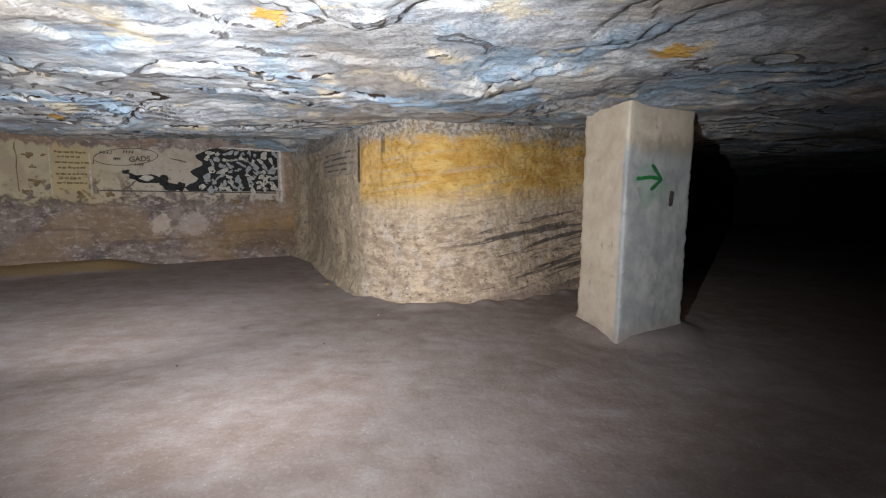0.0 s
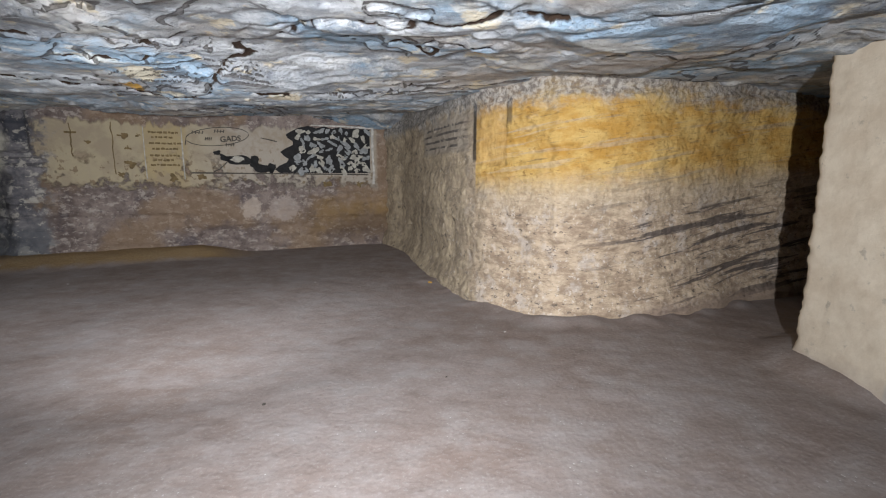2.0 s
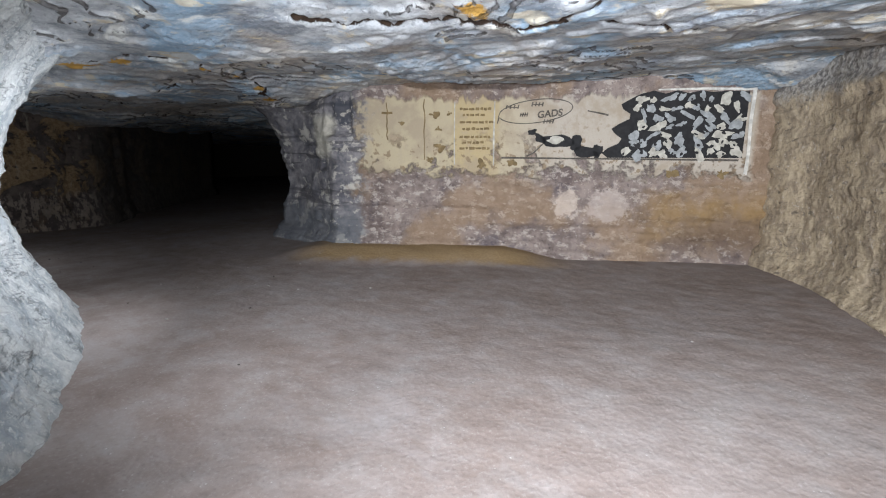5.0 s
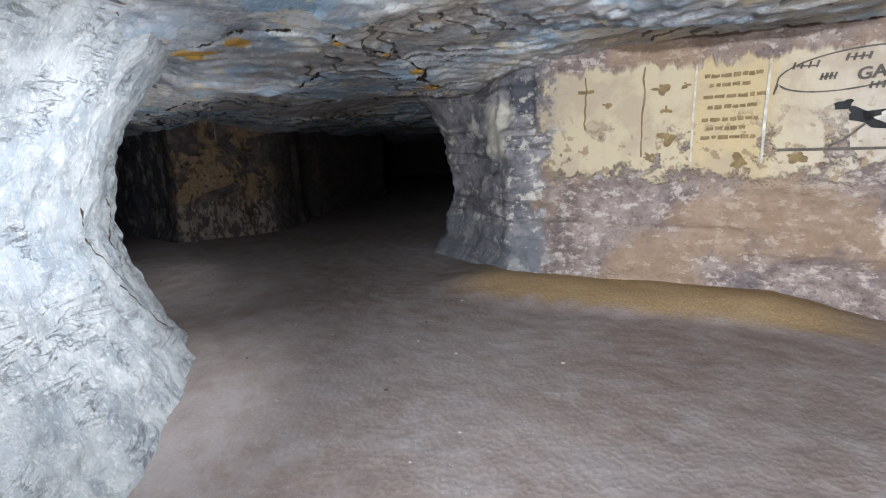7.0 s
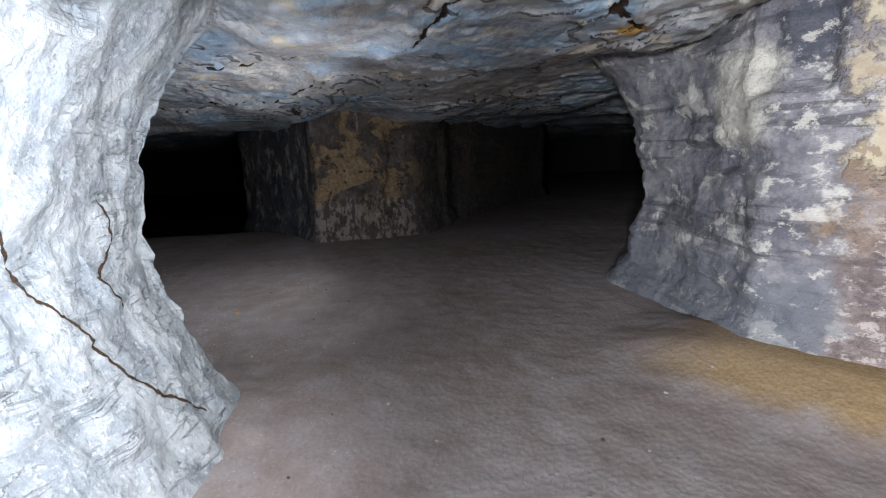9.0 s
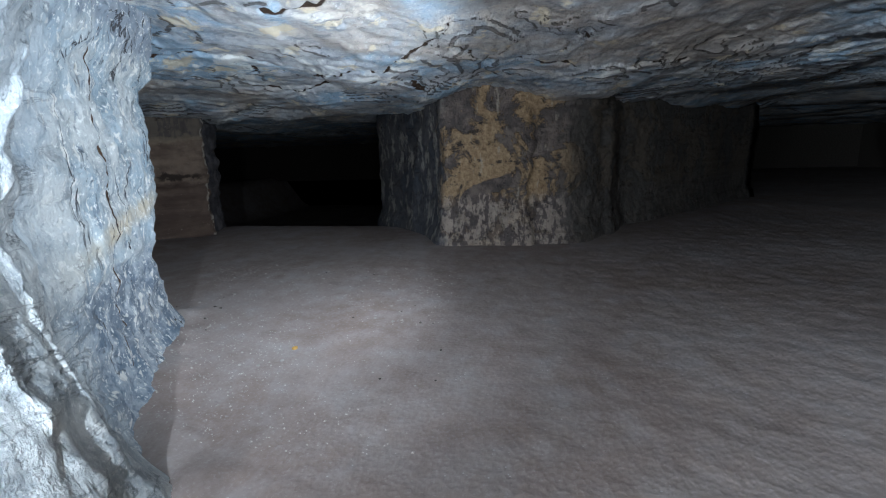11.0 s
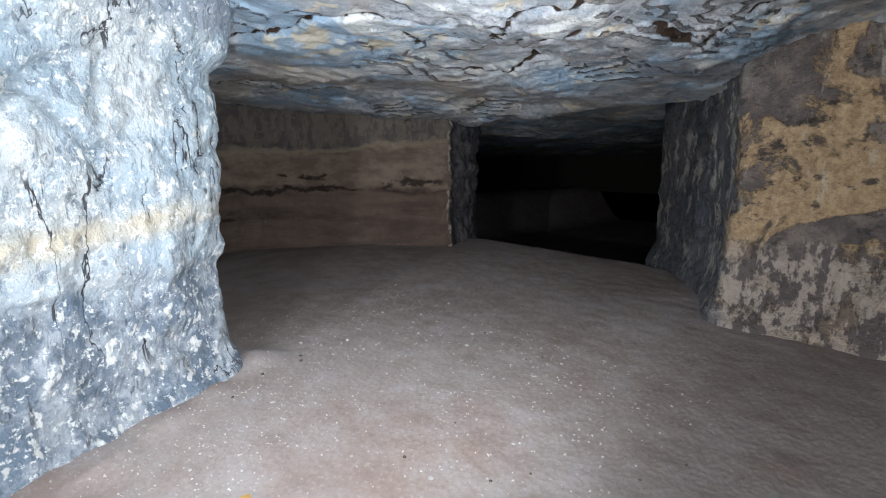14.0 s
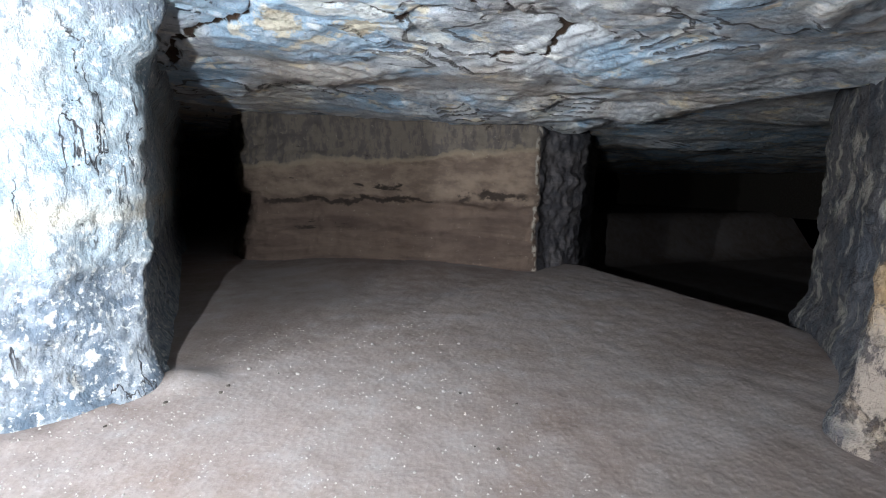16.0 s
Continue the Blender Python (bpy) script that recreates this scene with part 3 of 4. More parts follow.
def line_distance(x, y, pts):
    best = np.full(x.shape, 9.0)
    for (ax, ay), (bx, by) in zip(pts, pts[1:]):
        dx, dy = bx - ax, by - ay
        t = np.clip(((x - ax) * dx + (y - ay) * dy) / (dx * dx + dy * dy), 0, 1)
        best = np.minimum(best, np.hypot(x - ax - t * dx, y - ay - t * dy))
    return best


def flaking_layers(x, y):
    """The layers that have flaked off: whole numbers are their edges."""
    wx, wy = x + 0.16 * fractal(x * 1.9, y * 1.9, x * 0 + 7, 4, 0.55), y + 0.16 * fractal(x * 1.9, y * 1.9, x * 0 + 11, 4, 0.55)
    return fractal(wx * 0.55 + 3, wy * 0.85, x * 0, 3, 0.45) * 4.2


def crack_distance(x, y):
    wx, wy = x + 0.07 * fractal(x * 3, y * 3, x * 0 + 7, 4, 0.6), y + 0.07 * fractal(x * 3, y * 3, x * 0 + 11, 4, 0.6)
    return np.minimum.reduce([line_distance(wx, wy, c) for c in CRACKS])


def broken_edge(x, y, gap):
    """Along each crack the slab beyond it hangs a little lower."""
    east, west = smooth(-6.0, -5.0, x), smooth(-9.8, -10.8, x)
    vx, vy = -0.4 * east - 0.6 * west - (1 - east) * (1 - west), 0.9 * east - 0.8 * west + 0.1 * (1 - east) * (1 - west)
    beyond = crack_distance(x - 0.3 * vx, y - 0.3 * vy)
    return -0.024 * (1 - smooth(0.25, 0.32, beyond)) * (1 - smooth(0.05, 0.5, gap))


def ceiling_height(x, y, gap):
    low = 2.255 + 0.04 * value_noise(x * 0.35, y * 0.35, x * 0)
    low = low - 0.10 * smooth(-10, -14, x) + 0.13 * smooth(5.5, 9.5, y)
    q = flaking_layers(x, y)
    level, f = np.floor(q), q - np.floor(q)
    terrace = (level + smooth(0.0, 0.2, f)) * 0.026
    waves = 0.022 * fractal(x * 0.9, y * 1.4, x * 0 + 5, 4, 0.55)
    lintel = -0.08 * np.exp(-((x + 15.7) / 0.35) ** 2) * (1 - smooth(3.2, 3.8, y))
    return low + lintel + broken_edge(x, y, gap) + terrace + waves + 0.03 * (1 - smooth(0.005, 0.04, gap)) + 0.007 * fractal(x * 5, y * 9, x * 0, 4, 0.62)


xs = spaced(-38, -16.5, 3.6, 22, 0.026, 0.5)
ys = spaced(-22, -2.6, 11.4, 24, 0.026, 0.5)
X, Y = np.meshgrid(xs, ys, indexing="ij")
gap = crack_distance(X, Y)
layers = flaking_layers(X, Y)
share = layers - np.floor(layers)
lip = (0.5 - np.abs(share - 0.5)) / np.clip(np.hypot(*np.gradient(layers, xs, ys)), 1.0, 9.0)
lip = np.minimum(lip, 0.3) + 0.05 * smooth(0.22, 0.02, value_noise(X * 1.3, Y * 1.3, X * 0 + 3)) - 0.008 * value_noise(X * 4, Y * 4, X * 0 + 3)
ceiling = grid_mesh("ceiling", np.stack([X, Y, ceiling_height(X, Y, gap)], -1)[:, ::-1], CEIL)
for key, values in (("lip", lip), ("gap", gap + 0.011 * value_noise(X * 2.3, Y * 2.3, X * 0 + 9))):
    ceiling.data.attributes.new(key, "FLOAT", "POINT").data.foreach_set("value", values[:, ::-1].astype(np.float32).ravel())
tagged(ceiling, "low cracked grey sandstone ceiling in flaking layers", "ceiling", kind="structure")

WALL_A, WALL_B = Vector((-3.5, 10.6)), Vector((-8.35, 7.35))


def floor_height(x, y):
    d = WALL_B - WALL_A
    u = ((x - WALL_A.x) * d.x + (y - WALL_A.y) * d.y) / d.length
    v = ((x - WALL_A.x) * -d.y + (y - WALL_A.y) * d.x) / d.length
    bank = 0.15 * (1 - smooth(0.15, 0.95, np.abs(v) + 0.1 * value_noise(x * 2, y * 2, x * 0))) * smooth(2.5, 3.5, u) * (1 - smooth(6.0, 7.0, u))
    rise = 0.10 * (1 - smooth(0.0, 1.6, np.hypot(x + 13.4, y + 1.9) - 0.6))
    mound = 0.09 * (1 - smooth(0.52, 0.85, np.hypot(x - 1.99, y - 5.08)))
    heap = 0.04 * (1 - smooth(0.0, 0.3, np.hypot(x + 10.98, y - 2.06)))
    wall_foot = np.minimum(line_distance(x, y, [(-8.2, 4.0), (-9.0, 3.72), (-9.5, 3.05), (-10.1, 2.62), (-10.8, 2.1)]), line_distance(x, y, [(-1.8, 7.35), (-1.2, 6.4), (-0.42, 5.8), (0.57, 6.0), (1.75, 6.85)]))
    skirt = (0.03 + 0.03 * value_noise(x * 4, y * 4, x * 0)) * (1 - smooth(0.0, 0.28, wall_foot + 0.06 * value_noise(x * 7, y * 7, x * 0)))
    heap = heap + skirt
    tread = 0.004 * fractal(x * 1.8, y * 1.8, x * 0, 5, 0.55)
    sink = -2.0 * smooth(-16.0, -17.6, x + 0.15 * value_noise(y * 1.5, x * 1.5, x * 0)) * smooth(-12.0, -10.0, y) * (1 - smooth(3.2, 3.8, y))
    return sink + bank + rise + mound + heap + 0.025 * value_noise(x * 0.5, y * 0.5, x * 0) + tread + 0.004 * fractal(x * 14, y * 14, x * 0, 3)


xs = spaced(-38, -16.5, 4.0, 22, 0.045, 0.5)
ys = spaced(-22, -2.6, 11.4, 24, 0.045, 0.5)
X, Y = np.meshgrid(xs, ys, indexing="ij")
floor = grid_mesh("floor", np.stack([X, Y, floor_height(X, Y)], -1), SOIL)
tagged(floor, "trodden greyish brown sand floor with small stones", "floor", kind="structure")


# ---- rock walls ----
def outline(pts, fine):
    """A closed line through pts, rounded at its corners, in short even steps; points flagged (x, y, 0) are out of sight and stay coarse."""
    n = len(pts)
    out = []
    for i in range(n):
        p0, p1, p2, p3 = (np.array(pts[(i + k) % n][:2], float) for k in (-1, 0, 1, 2))
        seen = len(pts[i]) < 3 and len(pts[(i + 1) % n]) < 3
        span = np.linalg.norm(p2 - p1)
        steps = max(1, int(span / (fine if seen else 0.4)))
        m1, m2 = (p2 - p0) * 0.32, (p3 - p1) * 0.32
        m1, m2 = m1 * min(1, span / (np.linalg.norm(m1) + 1e-6)), m2 * min(1, span / (np.linalg.norm(m2) + 1e-6))
        for t in np.arange(steps) / steps:
            if seen:
                out.append((2 * t**3 - 3 * t**2 + 1) * p1 + (t**3 - 2 * t**2 + t) * m1 + (3 * t**2 - 2 * t**3) * p2 + (t**3 - t**2) * m2)
            else:
                out.append(p1 + (p2 - p1) * t)
    return np.array(out)


def rock_wall(name, pts, profile, material, label, fine=0.03, rough=None, seed=0.0, grooves=(), bedding=0.015, grain_depth=0.018, base=-0.15):
    """A standing mass of rock inside a counter-clockwise outline, that bulges and recedes with height by profile."""
    line = outline(pts, fine)
    tangent = np.roll(line, -1, 0) - np.roll(line, 1, 0)
    for _ in range(6):
        tangent = (np.roll(tangent, 1, 0) + tangent + np.roll(tangent, -1, 0)) / 3
    normal = np.stack([tangent[:, 1], -tangent[:, 0]], -1)
    normal /= np.linalg.norm(normal, axis=1)[:, None] + 1e-9
    z = np.arange(base, 2.65, fine)
    L, Z = np.meshgrid(np.arange(len(line)), z, indexing="ij")
    x, y = line[L, 0], line[L, 1]
    big = fractal(x * 0.9 + seed, y * 0.9, Z * 0.9, 3) * 0.045
    beds = fractal(x * 0.5 + seed, y * 0.5, Z * 6.0, 4, 0.6)
    beds = (np.floor(beds * 3) + smooth(0.0, 0.25, beds * 3 - np.floor(beds * 3))) / 3 * bedding
    grain = fractal(x * 6 + seed, y * 6, Z * 6, 4, 0.65) * grain_depth
    d = profile(x, y, Z) + (rough(x, y, Z) if rough else 1.0) * (big + beds + grain)
    for depth, width, groove in grooves:
        gx = x + 0.03 * fractal(x * 4, Z * 4, y * 0, 3)
        gap = line_distance(gx, Z + 0.03 * fractal(x * 4, Z * 4, y * 0 + 5, 3), groove)
        d = d - depth * (1 - smooth(width * 0.4, width, gap))
    P = np.stack([x + normal[L, 0] * d, y + normal[L, 1] * d, Z], -1)
    return tagged(grid_mesh(name, P, material, wrap=True), label, "wall", kind="structure")


def foot(x, y, z):
    return 0.10 * (1 - smooth(0.0, 0.35, z)) - 0.10


def plinth(x, y, z):
    """The painted wall: a low rough plinth; round its west end the passage is widest at knee height and closes above."""
    d = 0.10 * (1 - smooth(0.0, 0.3, z)) + 0.04 * (1 - smooth(1.0, 1.25, z))
    end = smooth(-9.2, -10.2, x)
    bench = 0.07 * smooth(1.42, 1.48, z) * smooth(-8.3, -8.6, x)
    d = d - 0.10 * smooth(-8.62, -8.55, x) * (1 - smooth(-8.22, -8.15, x)) * smooth(1.72, 1.78, z)
    return d + bench * (1 - end) + end * np.interp(z, (0, 0.5, 0.9, 1.3, 1.8, 2.1, 2.4), (0.0, -0.12, -0.22, -0.12, 0.02, 0.16, 0.45))


def waist(x, y, z):
    d = np.interp(z, (0, 0.12, 0.35, 0.7, 1.1, 1.45, 1.8, 2.05, 2.3), (-0.03, -0.10, -0.22, -0.38, -0.46, -0.40, -0.26, -0.12, 0.10))
    flat = np.interp(z, (0, 0.12, 0.3, 0.72, 0.78, 1.3, 1.9, 2.0, 2.3), (0.03, -0.04, -0.08, -0.10, -0.07, -0.05, -0.06, 0.0, 0.10))
    far = smooth(-8.8, -9.6, x)
    return d * (1 - far) + flat * far


def ledges(x, y, z):
    z = z + 0.10 * fractal(x * 1.3, y * 1.3, z * 0.4, 3) - 0.05 * (x + 13)
    amount = 0.55 + 0.6 * np.clip(value_noise(x * 0.9, y * 0.9, z * 0.2), -0.6, 1)
    amount = amount * (1 - 0.7 * smooth(-14.4, -15.0, x))
    return amount * np.interp(z, (0, 0.3, 0.55, 0.98, 1.02, 1.12, 1.6, 1.66, 1.8, 2.1, 2.4), (0.14, 0.02, -0.14, -0.22, -0.04, 0.02, 0.03, -0.03, 0.0, 0.12, 0.35))


def plaster_rough(x, y, z):
    d = WALL_B - WALL_A
    u = ((x - WALL_A.x) * d.x + (y - WALL_A.y) * d.y) / d.length
    on = smooth(1.12, 1.3, z) * smooth(-0.2, 0.1, u) * (1 - smooth(5.6, 5.9, u))
    return 0.9 - 0.87 * on


def niche(x, y, z):
    """The pier's north half stands back a little under a flat lip."""
    y = y + 0.07 * fractal(y * 0 + 3, x * 2, z * 2.5, 3)
    return foot(x, y, z) - 0.10 * smooth(5.15, 5.25, y) * (1 - smooth(6.4, 6.6, y)) * (1 - smooth(1.93, 1.98, z)) * smooth(-15.6, -15.2, x)


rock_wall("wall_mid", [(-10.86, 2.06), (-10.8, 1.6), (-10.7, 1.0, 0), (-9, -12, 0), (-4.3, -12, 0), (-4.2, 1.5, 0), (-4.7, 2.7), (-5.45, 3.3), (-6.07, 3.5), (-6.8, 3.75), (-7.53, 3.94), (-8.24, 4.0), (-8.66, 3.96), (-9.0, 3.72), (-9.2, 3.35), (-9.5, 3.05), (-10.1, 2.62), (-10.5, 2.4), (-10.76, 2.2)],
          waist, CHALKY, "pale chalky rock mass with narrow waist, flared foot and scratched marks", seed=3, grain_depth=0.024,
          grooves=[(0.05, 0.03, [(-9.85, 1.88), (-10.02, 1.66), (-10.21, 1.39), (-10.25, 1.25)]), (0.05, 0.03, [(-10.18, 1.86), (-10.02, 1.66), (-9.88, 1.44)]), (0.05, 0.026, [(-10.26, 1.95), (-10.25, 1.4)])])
rock_wall("wall_bulge", [(-3.55, 10.75), (-3.0, 9.9), (-2.4, 8.7), (-1.8, 7.35), (-1.2, 6.4), (-0.42, 5.82), (0.1, 5.85), (0.57, 6.02), (1.15, 6.4), (1.75, 6.85), (2.6, 7.3), (3.4, 7.65), (3.75, 8.4), (3.8, 9.5), (3.8, 20, 0), (-3.6, 20, 0)],
          foot, BANDED, "banded ochre and grey sandstone wall with a rounded nose", seed=11, bedding=0.03, grain_depth=0.009)
rock_wall("wall_mural", [(-10.75, 8.2), (-10.62, 7.72), (-10.3, 7.52), (-9.6, 7.58), (-8.75, 7.42), (-8.42, 7.32), (-8.1, 7.5), (-7.6, 7.853), (-6.0, 8.925), (-4.5, 9.93), (-3.5, 10.6), (-3.0, 10.95), (-2.6, 13, 0), (-2.6, 20, 0), (-12.9, 20, 0), (-11.6, 10, 0)],
          plinth, WASHED, "sandstone wall with cream whitewash over purple-brown stone", rough=plaster_rough, seed=23, bedding=0.05)
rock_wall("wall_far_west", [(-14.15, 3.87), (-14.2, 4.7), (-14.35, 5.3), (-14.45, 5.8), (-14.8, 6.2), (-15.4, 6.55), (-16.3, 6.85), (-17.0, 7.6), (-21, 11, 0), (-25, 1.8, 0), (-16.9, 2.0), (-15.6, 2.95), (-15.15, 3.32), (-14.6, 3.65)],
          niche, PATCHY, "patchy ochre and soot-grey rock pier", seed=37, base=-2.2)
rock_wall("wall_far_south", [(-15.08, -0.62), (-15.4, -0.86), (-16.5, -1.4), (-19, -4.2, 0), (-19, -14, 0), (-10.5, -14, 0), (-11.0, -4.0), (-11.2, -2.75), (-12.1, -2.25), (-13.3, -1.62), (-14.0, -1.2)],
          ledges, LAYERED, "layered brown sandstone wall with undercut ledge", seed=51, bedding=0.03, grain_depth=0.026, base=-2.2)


# ---- parts ----
def part(name, bm, material, parent=None, label=""):
    me = bpy.data.meshes.new(name)
    bm.to_mesh(me)
    bm.free()
    me.materials.append(material)
    ob = new(name, me)
    ob.parent = parent
    return tagged(ob, label)


# ---- pillar ----
def masonry_pillar():
    pillar = tagged(new("masonry_pillar"), "whitewashed square masonry pillar with a painted green arrow", "pillar")
    c = [np.array(p) for p in ((1.64, 4.44), (2.52, 4.95), (2.32, 5.69), (1.46, 5.20))]
    line = []
    for a, b in zip(c, c[1:] + c[:1]):
        n = int(np.linalg.norm(b - a) / 0.025)
        line += [a + (b - a) * k / n for k in range(n)]
    line = np.array(line)
    mid = line.mean(0)
    z = np.arange(-0.05, 2.5, 0.025)
    L, Z = np.meshgrid(np.arange(len(line)), z, indexing="ij")
    x, y = line[L, 0], line[L, 1]
    corner = np.minimum.reduce([np.hypot(x - p[0], y - p[1]) for p in c])
    wear = 0.004 * fractal(x * 9, y * 9, Z * 9, 4, 0.65) + 0.003 * value_noise(x * 1.5, y * 1.5, Z * 1.5)
    wear = wear - (0.006 + 0.022 * np.abs(value_noise(x * 5, y * 5, Z * 16))) * (1 - smooth(0, 0.045, corner))
    wear = wear + 0.03 * (1 - smooth(0.02, 0.16, Z))
    dx, dy = x - mid[0], y - mid[1]
    r = np.hypot(dx, dy)
    shaft = grid_mesh("shaft", np.stack([x + dx / r * wear, y + dy / r * wear, Z], -1), PAINT, wrap=True)
    shaft.parent = pillar
    d = np.array((0.8689, 0.4951))
    n = np.array((0.4951, -0.8689)) * 0.035

    def stroke(name, ends, width, material, label):
        bm = bmesh.new()
        k = 14
        rows = []
        for i in range(k + 1):
            t = i / k * (len(ends) - 1)
            j = min(int(t), len(ends) - 2)
            (u0, z0), (u1, z1) = ends[j], ends[j + 1]
            f = t - j
            u, zz = u0 + (u1 - u0) * f, z0 + (z1 - z0) * f
            du, dz = u1 - u0, z1 - z0
            ln = math.hypot(du, dz)
            w = width * (0.8 + 0.4 * random.random()) * (0.6 if i in (0, k) else 1)
            row = []
            for side in (-0.5, 0.5):
                uu, vz = u - dz / ln * w * side, zz + du / ln * w * side
                p = c[0] + d * uu + n
                row.append(bm.verts.new((p[0], p[1], vz)))
            rows.append(row)
        for a, b in zip(rows, rows[1:]):
            bm.faces.new((a[0], a[1], b[1], b[0]))
        part(name, bm, material, pillar, label)

    stroke("arrow_shaft", [(0.10, 1.60), (0.30, 1.62), (0.46, 1.605)], 0.035, GREEN, "green painted arrow line")
    stroke("arrow_head", [(0.31, 1.74), (0.36, 1.69), (0.46, 1.605), (0.40, 1.56), (0.31, 1.50)], 0.03, GREEN, "green painted arrow head")
    stroke("dark_smear", [(0.635, 1.49), (0.63, 1.42), (0.625, 1.34)], 0.05, SOFT_BLACK, "dark worn smear")


masonry_pillar()


# ---- wall painting ----
def on_wall(u, z, lift):
    return (WALL_A.x - 0.8307 * u + 0.5567 * lift, WALL_A.y - 0.5567 * u - 0.8307 * lift, z)


def blob(u, z, ru, rz, lift, turn=0.0, ragged=0.25, n=14):
    bm = bmesh.new()
    a0 = random.random() * 9
    vs = []
    for i in range(n):
        a = i / n * math.tau
        r = 1 + ragged * (noise.noise(Vector((math.cos(a) * 1.3 + a0, math.sin(a) * 1.3, a0 * 3))) * 2)
        x, y = math.cos(a) * ru * r, math.sin(a) * rz * r
        vs.append(bm.verts.new(on_wall(u + x * math.cos(turn) - y * math.sin(turn), z + x * math.sin(turn) + y * math.cos(turn), lift)))
    bm.faces.new(vs[::-1])
    return bm


def stripe(pts, width, lift):
    """A brushed line through (u, z) points."""
    bm = bmesh.new()
    rows = []
    for i, (u, z) in enumerate(pts):
        (ua, za), (ub, zb) = pts[max(i - 1, 0)], pts[min(i + 1, len(pts) - 1)]
        du, dz = ub - ua, zb - za
        ln = math.hypot(du, dz) or 1
        w = width * random.uniform(0.75, 1.25) / 2
        rows.append([bm.verts.new(on_wall(u - dz / ln * w * k, z + du / ln * w * k, lift)) for k in (-1, 1)])
    for a, b in zip(rows, rows[1:]):
        bm.faces.new((a[0], a[1], b[1], b[0]))
    return bm


def wall_painting():
    painting = tagged(new("wall_painting"), "faded black and cream cartoon painted on the whitewashed wall", "wall painting")
    rng = random.Random(5)
    # dark ground with a ragged edge
    bm = bmesh.new()
    left = [(1.72 + 0.28 * (1 - t) + 0.10 * math.sin(t * 17), 1.43 + t * 0.84) for t in np.linspace(0, 1, 14)]
    top = [(u, 2.29 + 0.02 * math.sin(u * 23)) for u in np.linspace(1.6, 0.26, 10)]
    bm.faces.new([bm.verts.new(on_wall(u, z, 0.016)) for u, z in [(0.26, 1.43)] + left + top])
    part("dark_ground", bm, BLACK, painting, "black brushed ground")
    for row in range(7):
        z = 1.50 + row * 0.118
        u = 0.33 + 0.06 * (row % 2)
        while u < 1.80 - 0.02 * row:
            ru, rz = rng.uniform(0.035, 0.105), rng.uniform(0.03, 0.07) * (1.2 if row < 2 else 0.9)
            part("pale_shape", blob(u, z + rng.uniform(-0.025, 0.025), ru, rz, 0.020, rng.uniform(-1.3, 1.3), 0.45), rng.choice((CREAM, CREAM, GREY, GREY)), painting)
            if rng.random() < 0.45:
                part("dark_fleck", blob(u + rng.uniform(-0.03, 0.03), z + rng.uniform(-0.03, 0.03), ru * 0.3, rz * 0.35, 0.023, 0.4, 0.3, 8), BLACK, painting)
            u += ru * 2 + rng.uniform(0.012, 0.05)
    # low dark shapes beside it
    for u, z, ru, rz, turn in ((2.92, 1.70, 0.10, 0.05, 0.5), (3.04, 1.78, 0.07, 0.04, -0.4), (2.68, 1.66, 0.20, 0.085, 0.05), (2.45, 1.62, 0.10, 0.10, -0.5), (2.30, 1.51, 0.18, 0.075, 0.05), (2.13, 1.52, 0.06, 0.09, 0.3)):
        part("dark_shape", blob(u, z, ru, rz, 0.017, turn, 0.3), BLACK, painting)
    part("pale_shape", blob(2.72, 1.67, 0.12, 0.05, 0.020, 0.0, 0.3), CREAM, painting)
    for pts, w in (([(2.88, 1.62), (3.0, 1.5), (3.1, 1.45)], 0.02), ([(3.45, 1.43), (3.0, 1.425), (2.4, 1.42), (1.8, 1.415), (0.3, 1.40)], 0.022), ([(2.3, 2.06), (2.15, 2.03), (2.02, 2.0)], 0.02)):
        part("brush_line", stripe(pts, w, 0.018), SOFT_BLACK, painting)
    # speech bubble
    ring = []
    for i in range(41):
        a = i / 40 * math.tau
        u, z = 3.0 + 0.50 * math.cos(a), 2.06 + 0.155 * math.sin(a) + 0.05 * math.cos(a) * -1
        ring.append((u, z))
    ring[0] = ring[-1] = (3.52, 1.90)
    part("bubble_outline", stripe(ring, 0.013, 0.018), SOFT_BLACK, painting, "thin dark bubble outline")
    for u, z, w, tilt in ((3.32, 2.12, 0.16, -0.1), (2.98, 2.15, 0.14, 0.0), (3.16, 2.015, 0.09, 0.0), (2.82, 1.92, 0.12, 0.05)):
        for k in range(4):
            uu = u + w / 2 - k * w / 3
            part("letter_bar", stripe([(uu, z - 0.025), (uu - 0.012, z + 0.03)], 0.016, 0.018), SOFT_BLACK, painting)
        part("letter_bar", stripe([(u + w / 2, z), (u - w / 2, z + tilt * 0.1)], 0.012, 0.018), SOFT_BLACK, painting)
    curve = bpy.data.curves.new("lettering", "FONT")
    curve.body, curve.size, curve.align_x, curve.offset = "GADS", 0.13, "CENTER", 0.004
    text = new("lettering", curve)
    bpy.context.view_layer.update()
    me = bpy.data.meshes.new_from_object(text.evaluated_get(bpy.context.evaluated_depsgraph_get()))
    bpy.data.objects.remove(text)
    for v in me.vertices:
        v.co = on_wall(2.80 - v.co.x, 1.985 + v.co.y + 0.1 * v.co.x, 0.018)
    me.materials.append(SOFT_BLACK)
    word = new("lettering", me)
    word.parent = painting
    # pale border
    part("border", stripe([(0.20, 1.16), (0.19, 1.5), (0.21, 1.9), (0.20, 2.33)], 0.05, 0.022), WHITE, painting, "whitewashed border strip")
    part("border", stripe([(0.22, 2.31), (0.8, 2.325), (1.4, 2.32)], 0.025, 0.022), WHITE, painting, "whitewashed border strip")


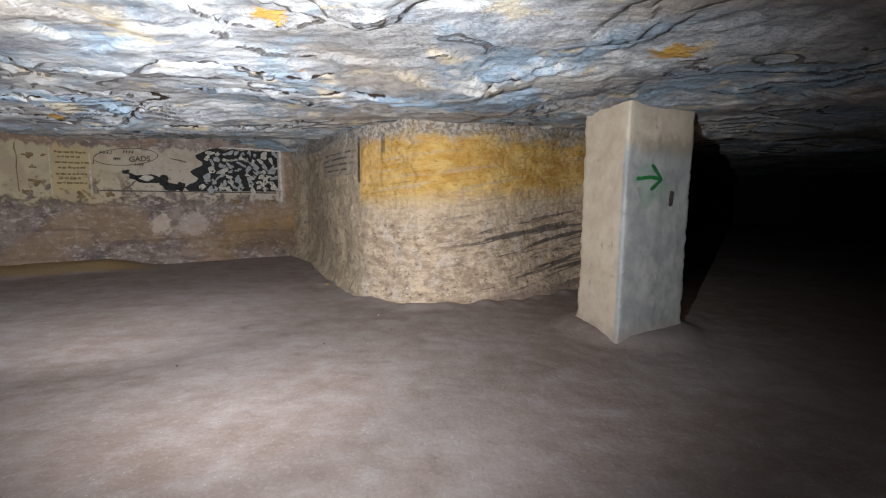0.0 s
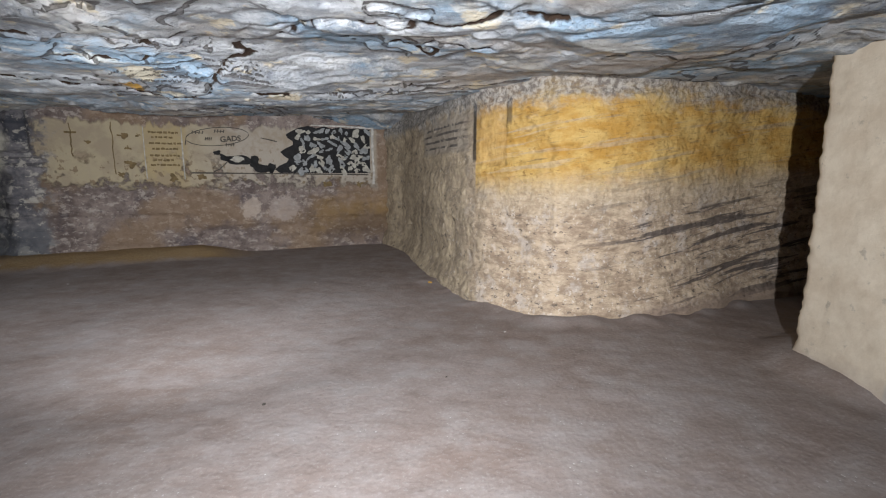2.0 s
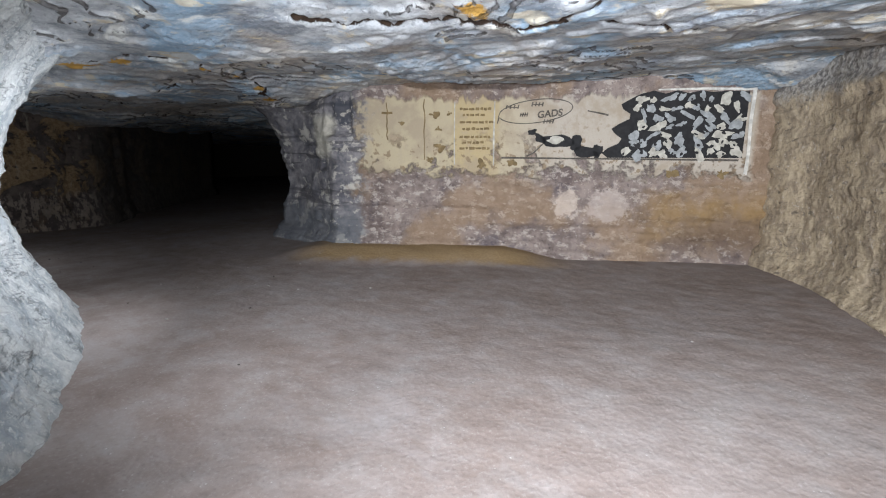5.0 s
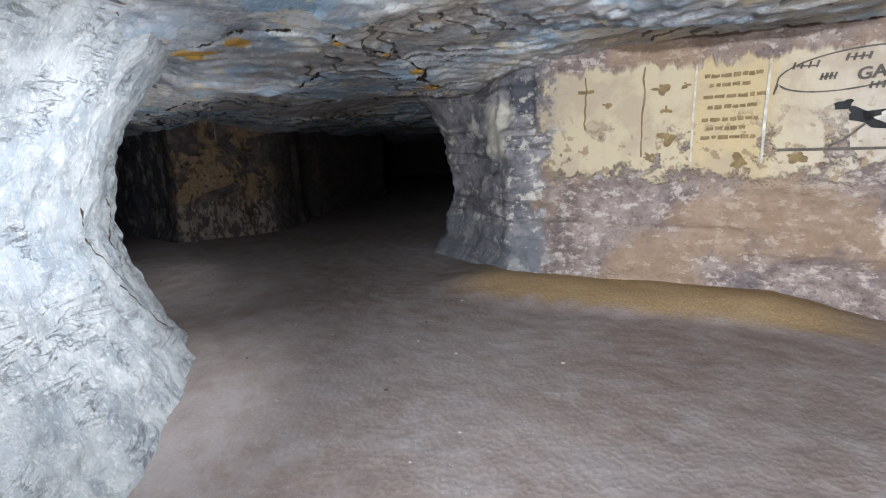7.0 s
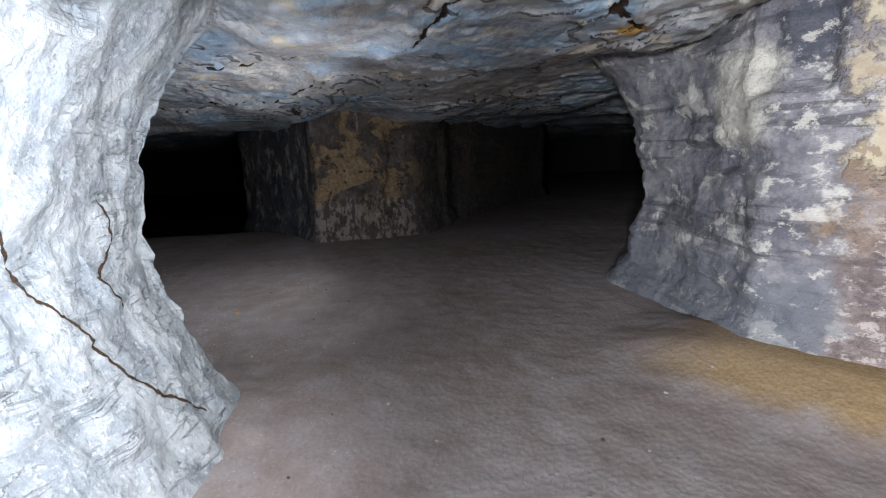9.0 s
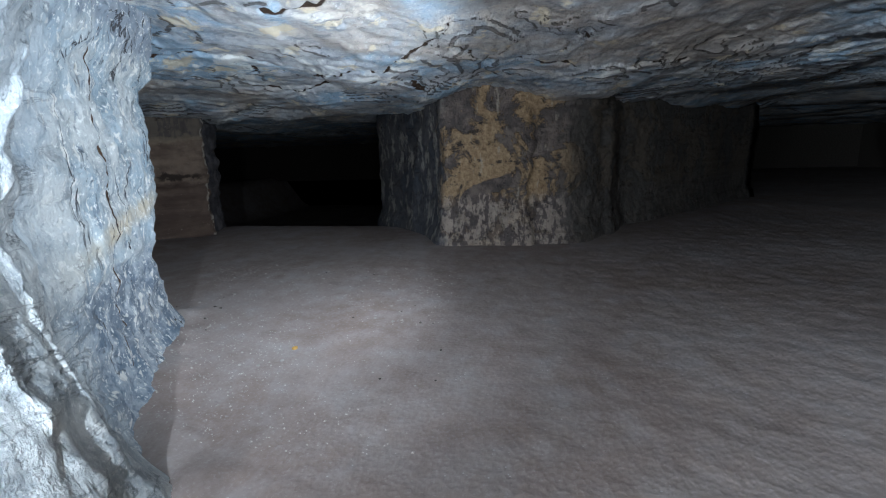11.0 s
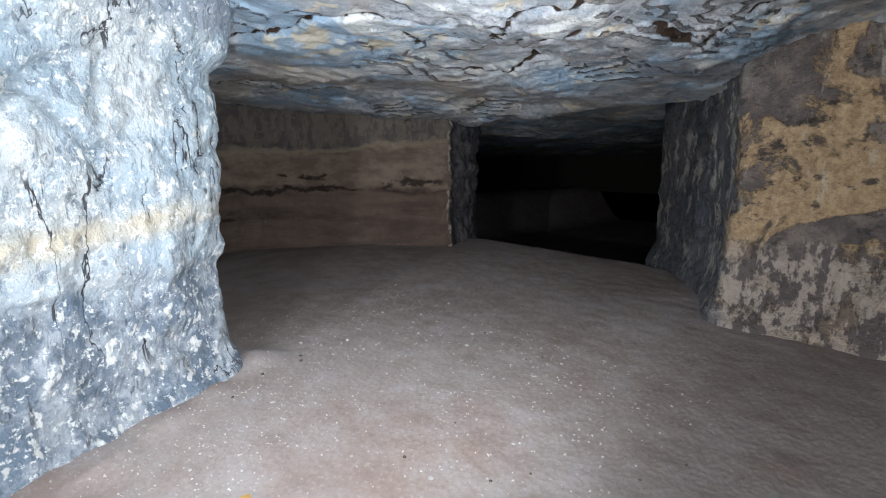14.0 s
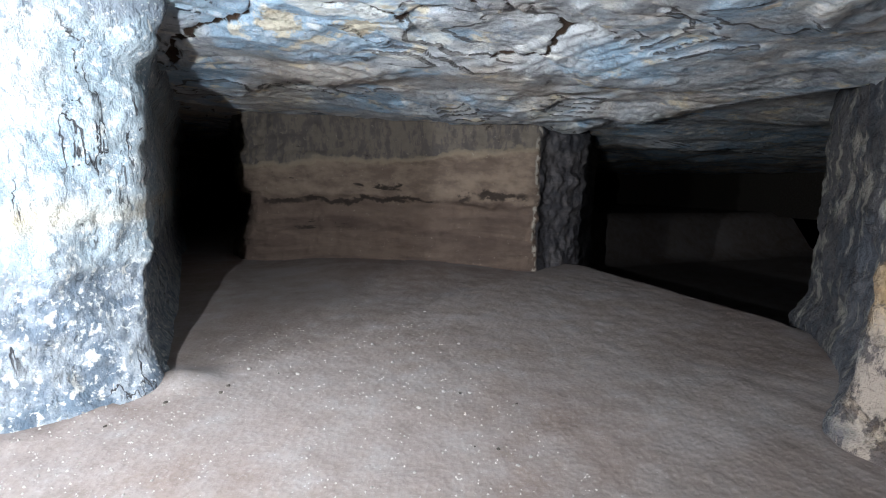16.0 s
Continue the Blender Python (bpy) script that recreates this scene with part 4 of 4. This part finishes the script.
def painted_notice():
    notice = tagged(new("painted_notice"), "yellowed notice with dark lines of worn writing painted on the wall", "notice")
    rng = random.Random(8)
    for k, z in enumerate((2.10, 2.02, 1.92, 1.83, 1.72, 1.64, 1.56)):
        u, end = 4.05 - (0.04 if k % 2 else 0.0), 3.62 + (0.08 if k % 2 else 0.0)
        while u > end:
            w = rng.uniform(0.03, 0.08)
            part("letter_bar", stripe([(u, z), (u - w * 0.5, z + rng.uniform(-0.006, 0.006)), (u - w, z)], 0.032, 0.018), INK, notice)
            u -= w + rng.uniform(0.008, 0.02)
    for u in (3.56, 4.12):
        part("rule", stripe([(u, 1.32), (u + 0.005, 1.7), (u, 2.2)], 0.022, 0.018), CREAM, notice)


def painted_lines():
    lines = tagged(new("painted_lines"), "thin dark upright lines and smudges on the whitewash", "wall painting")
    rng = random.Random(3)
    for u, a, b in ((4.56, 1.40, 2.24), (5.10, 1.68, 2.2)):
        part("upright_line", stripe([(u + rng.uniform(-0.012, 0.012), z) for z in np.linspace(a, b, 9)], 0.015, 0.018), INK, lines)
    part("cross_line", stripe([(5.18, 2.06), (5.1, 2.055), (5.02, 2.06)], 0.03, 0.018), INK, lines)
    for u, z, r in ((4.42, 2.03, 0.05), (4.36, 1.83, 0.04), (4.34, 1.58, 0.06), (4.48, 1.40, 0.05), (4.9, 1.92, 0.03), (4.2, 2.05, 0.03), (3.75, 1.33, 0.06), (3.3, 1.36, 0.05), (1.15, 1.24, 0.08), (0.5, 1.22, 0.07)):
        part("smudge", blob(u, z, r, r * 0.8, 0.018, rng.random(), 0.8, 22), INK, lines)


wall_painting()
painted_notice()
painted_lines()


# ---- loose stones ----
def stone_mesh(name, seed, material):
    bm = bmesh.new()
    bmesh.ops.create_icosphere(bm, subdivisions=1, radius=1)
    for v in bm.verts:
        v.co *= 1 + 0.35 * noise.noise(v.co * 1.3 + Vector((seed * 3.1, 0, 0)))
        v.co.z = max(v.co.z * 0.65, -0.4)
    me = bpy.data.meshes.new(name)
    bm.to_mesh(me)
    bm.free()
    me.materials.append(material)
    return me


shapes = [stone_mesh("pebble", k, STONE if k % 4 else DARK_ROCK) for k in range(6)]
rng = random.Random(21)
for k in range(96):
    if k < 70:
        x, y = rng.uniform(-13.0, -10.0), rng.uniform(0.6, 4.6)
        if y < 2.9 + (x + 9.6) * 0.62 and x > -11.2:
            y += 1.3
    elif k < 90:
        x, y = rng.uniform(-8.5, -5.5), rng.uniform(4.3, 7.0)
    else:
        x, y = rng.uniform(-5.0, -0.8), rng.uniform(3.2, 7.2)
        if x > -2.2 and y > 5.6:
            y -= 1.5
    r = rng.choice((0.007, 0.008, 0.010, 0.013))
    ob = new("pebble", shapes[k % 6])
    ob.matrix_basis = pose(x, y, float(floor_height(np.array(x), np.array(y))) + r * 0.2, 0, 0, rng.uniform(0, 360)) @ Matrix.Diagonal((r * 1.2, r, r, 1))
    tagged(ob, "small pale pebble lying on the sand floor" if k % 6 % 4 else "small dark pebble lying on the sand floor", "pebble", "loose pebbles on the floor")

OCHRE = plain("ochre_stone", (0.50, 0.30, 0.08), 0.9)
for x, y, r in ((-10.46, 3.43, 0.022), (-1.85, 7.2, 0.025)):
    ob = new("pebble", stone_mesh("pebble", x, OCHRE))
    ob.matrix_basis = pose(x, y, float(floor_height(np.array(x), np.array(y))) + r * 0.2) @ Matrix.Diagonal((r * 1.3, r, r, 1))
    tagged(ob, "ochre yellow pebble lying on the sand floor", "pebble", "loose pebbles on the floor")

# ---- grit shed at the foot of the rock ----
rng = np.random.default_rng(4)
count = 1500
gx = rng.uniform(-12.8, -9.3, count)
gy = 2.75 + (gx + 9.9) * 0.55 + np.abs(rng.normal(0, 0.75, count))
gy = np.where(gx < -11.0, rng.uniform(1.2, 4.4, count), gy)
gr = rng.uniform(0.003, 0.010, count)
gz = floor_height(gx, gy)
turn = rng.uniform(0, 6.28, count)
corners = np.array([(1, 0, -0.3), (-0.4, 0.9, -0.3), (-0.5, -0.8, -0.3), (0.1, 0.1, 0.8)])
verts, faces = [], []
for k in range(count):
    cs, sn = math.cos(turn[k]), math.sin(turn[k])
    for cx, cy, cz in corners:
        verts.append((gx[k] + gr[k] * (cx * cs - cy * sn), gy[k] + gr[k] * (cx * sn + cy * cs), gz[k] + gr[k] * cz))
    o = 4 * k
    faces += [(o, o + 1, o + 3), (o + 1, o + 2, o + 3), (o + 2, o, o + 3)]
me = bpy.data.meshes.new("grit")
me.from_pydata(verts, [], faces)
me.materials.append(plain("pale_grit", (0.44, 0.41, 0.37), 0.9))
tagged(new("grit", me), "pale stone grit scattered on the sand floor", "grit", kind="stuff")

# ---- added box closing the unseen far ends of the passages, painted dark as unlit ----
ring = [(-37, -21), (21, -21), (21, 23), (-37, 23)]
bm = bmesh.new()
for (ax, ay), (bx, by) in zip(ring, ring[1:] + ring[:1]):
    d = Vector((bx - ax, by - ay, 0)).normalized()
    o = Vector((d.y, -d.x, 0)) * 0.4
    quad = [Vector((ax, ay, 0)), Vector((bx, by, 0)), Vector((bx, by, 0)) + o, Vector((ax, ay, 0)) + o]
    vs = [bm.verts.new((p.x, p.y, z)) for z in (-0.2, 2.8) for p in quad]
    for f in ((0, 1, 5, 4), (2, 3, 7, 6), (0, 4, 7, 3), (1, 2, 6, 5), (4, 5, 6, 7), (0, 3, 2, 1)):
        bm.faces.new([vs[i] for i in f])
me = bpy.data.meshes.new("added_end_box")
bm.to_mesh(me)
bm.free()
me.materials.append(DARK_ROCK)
tagged(new("added_end_box", me), "dark box added to close the unseen ends of the passages", "wall", kind="structure")
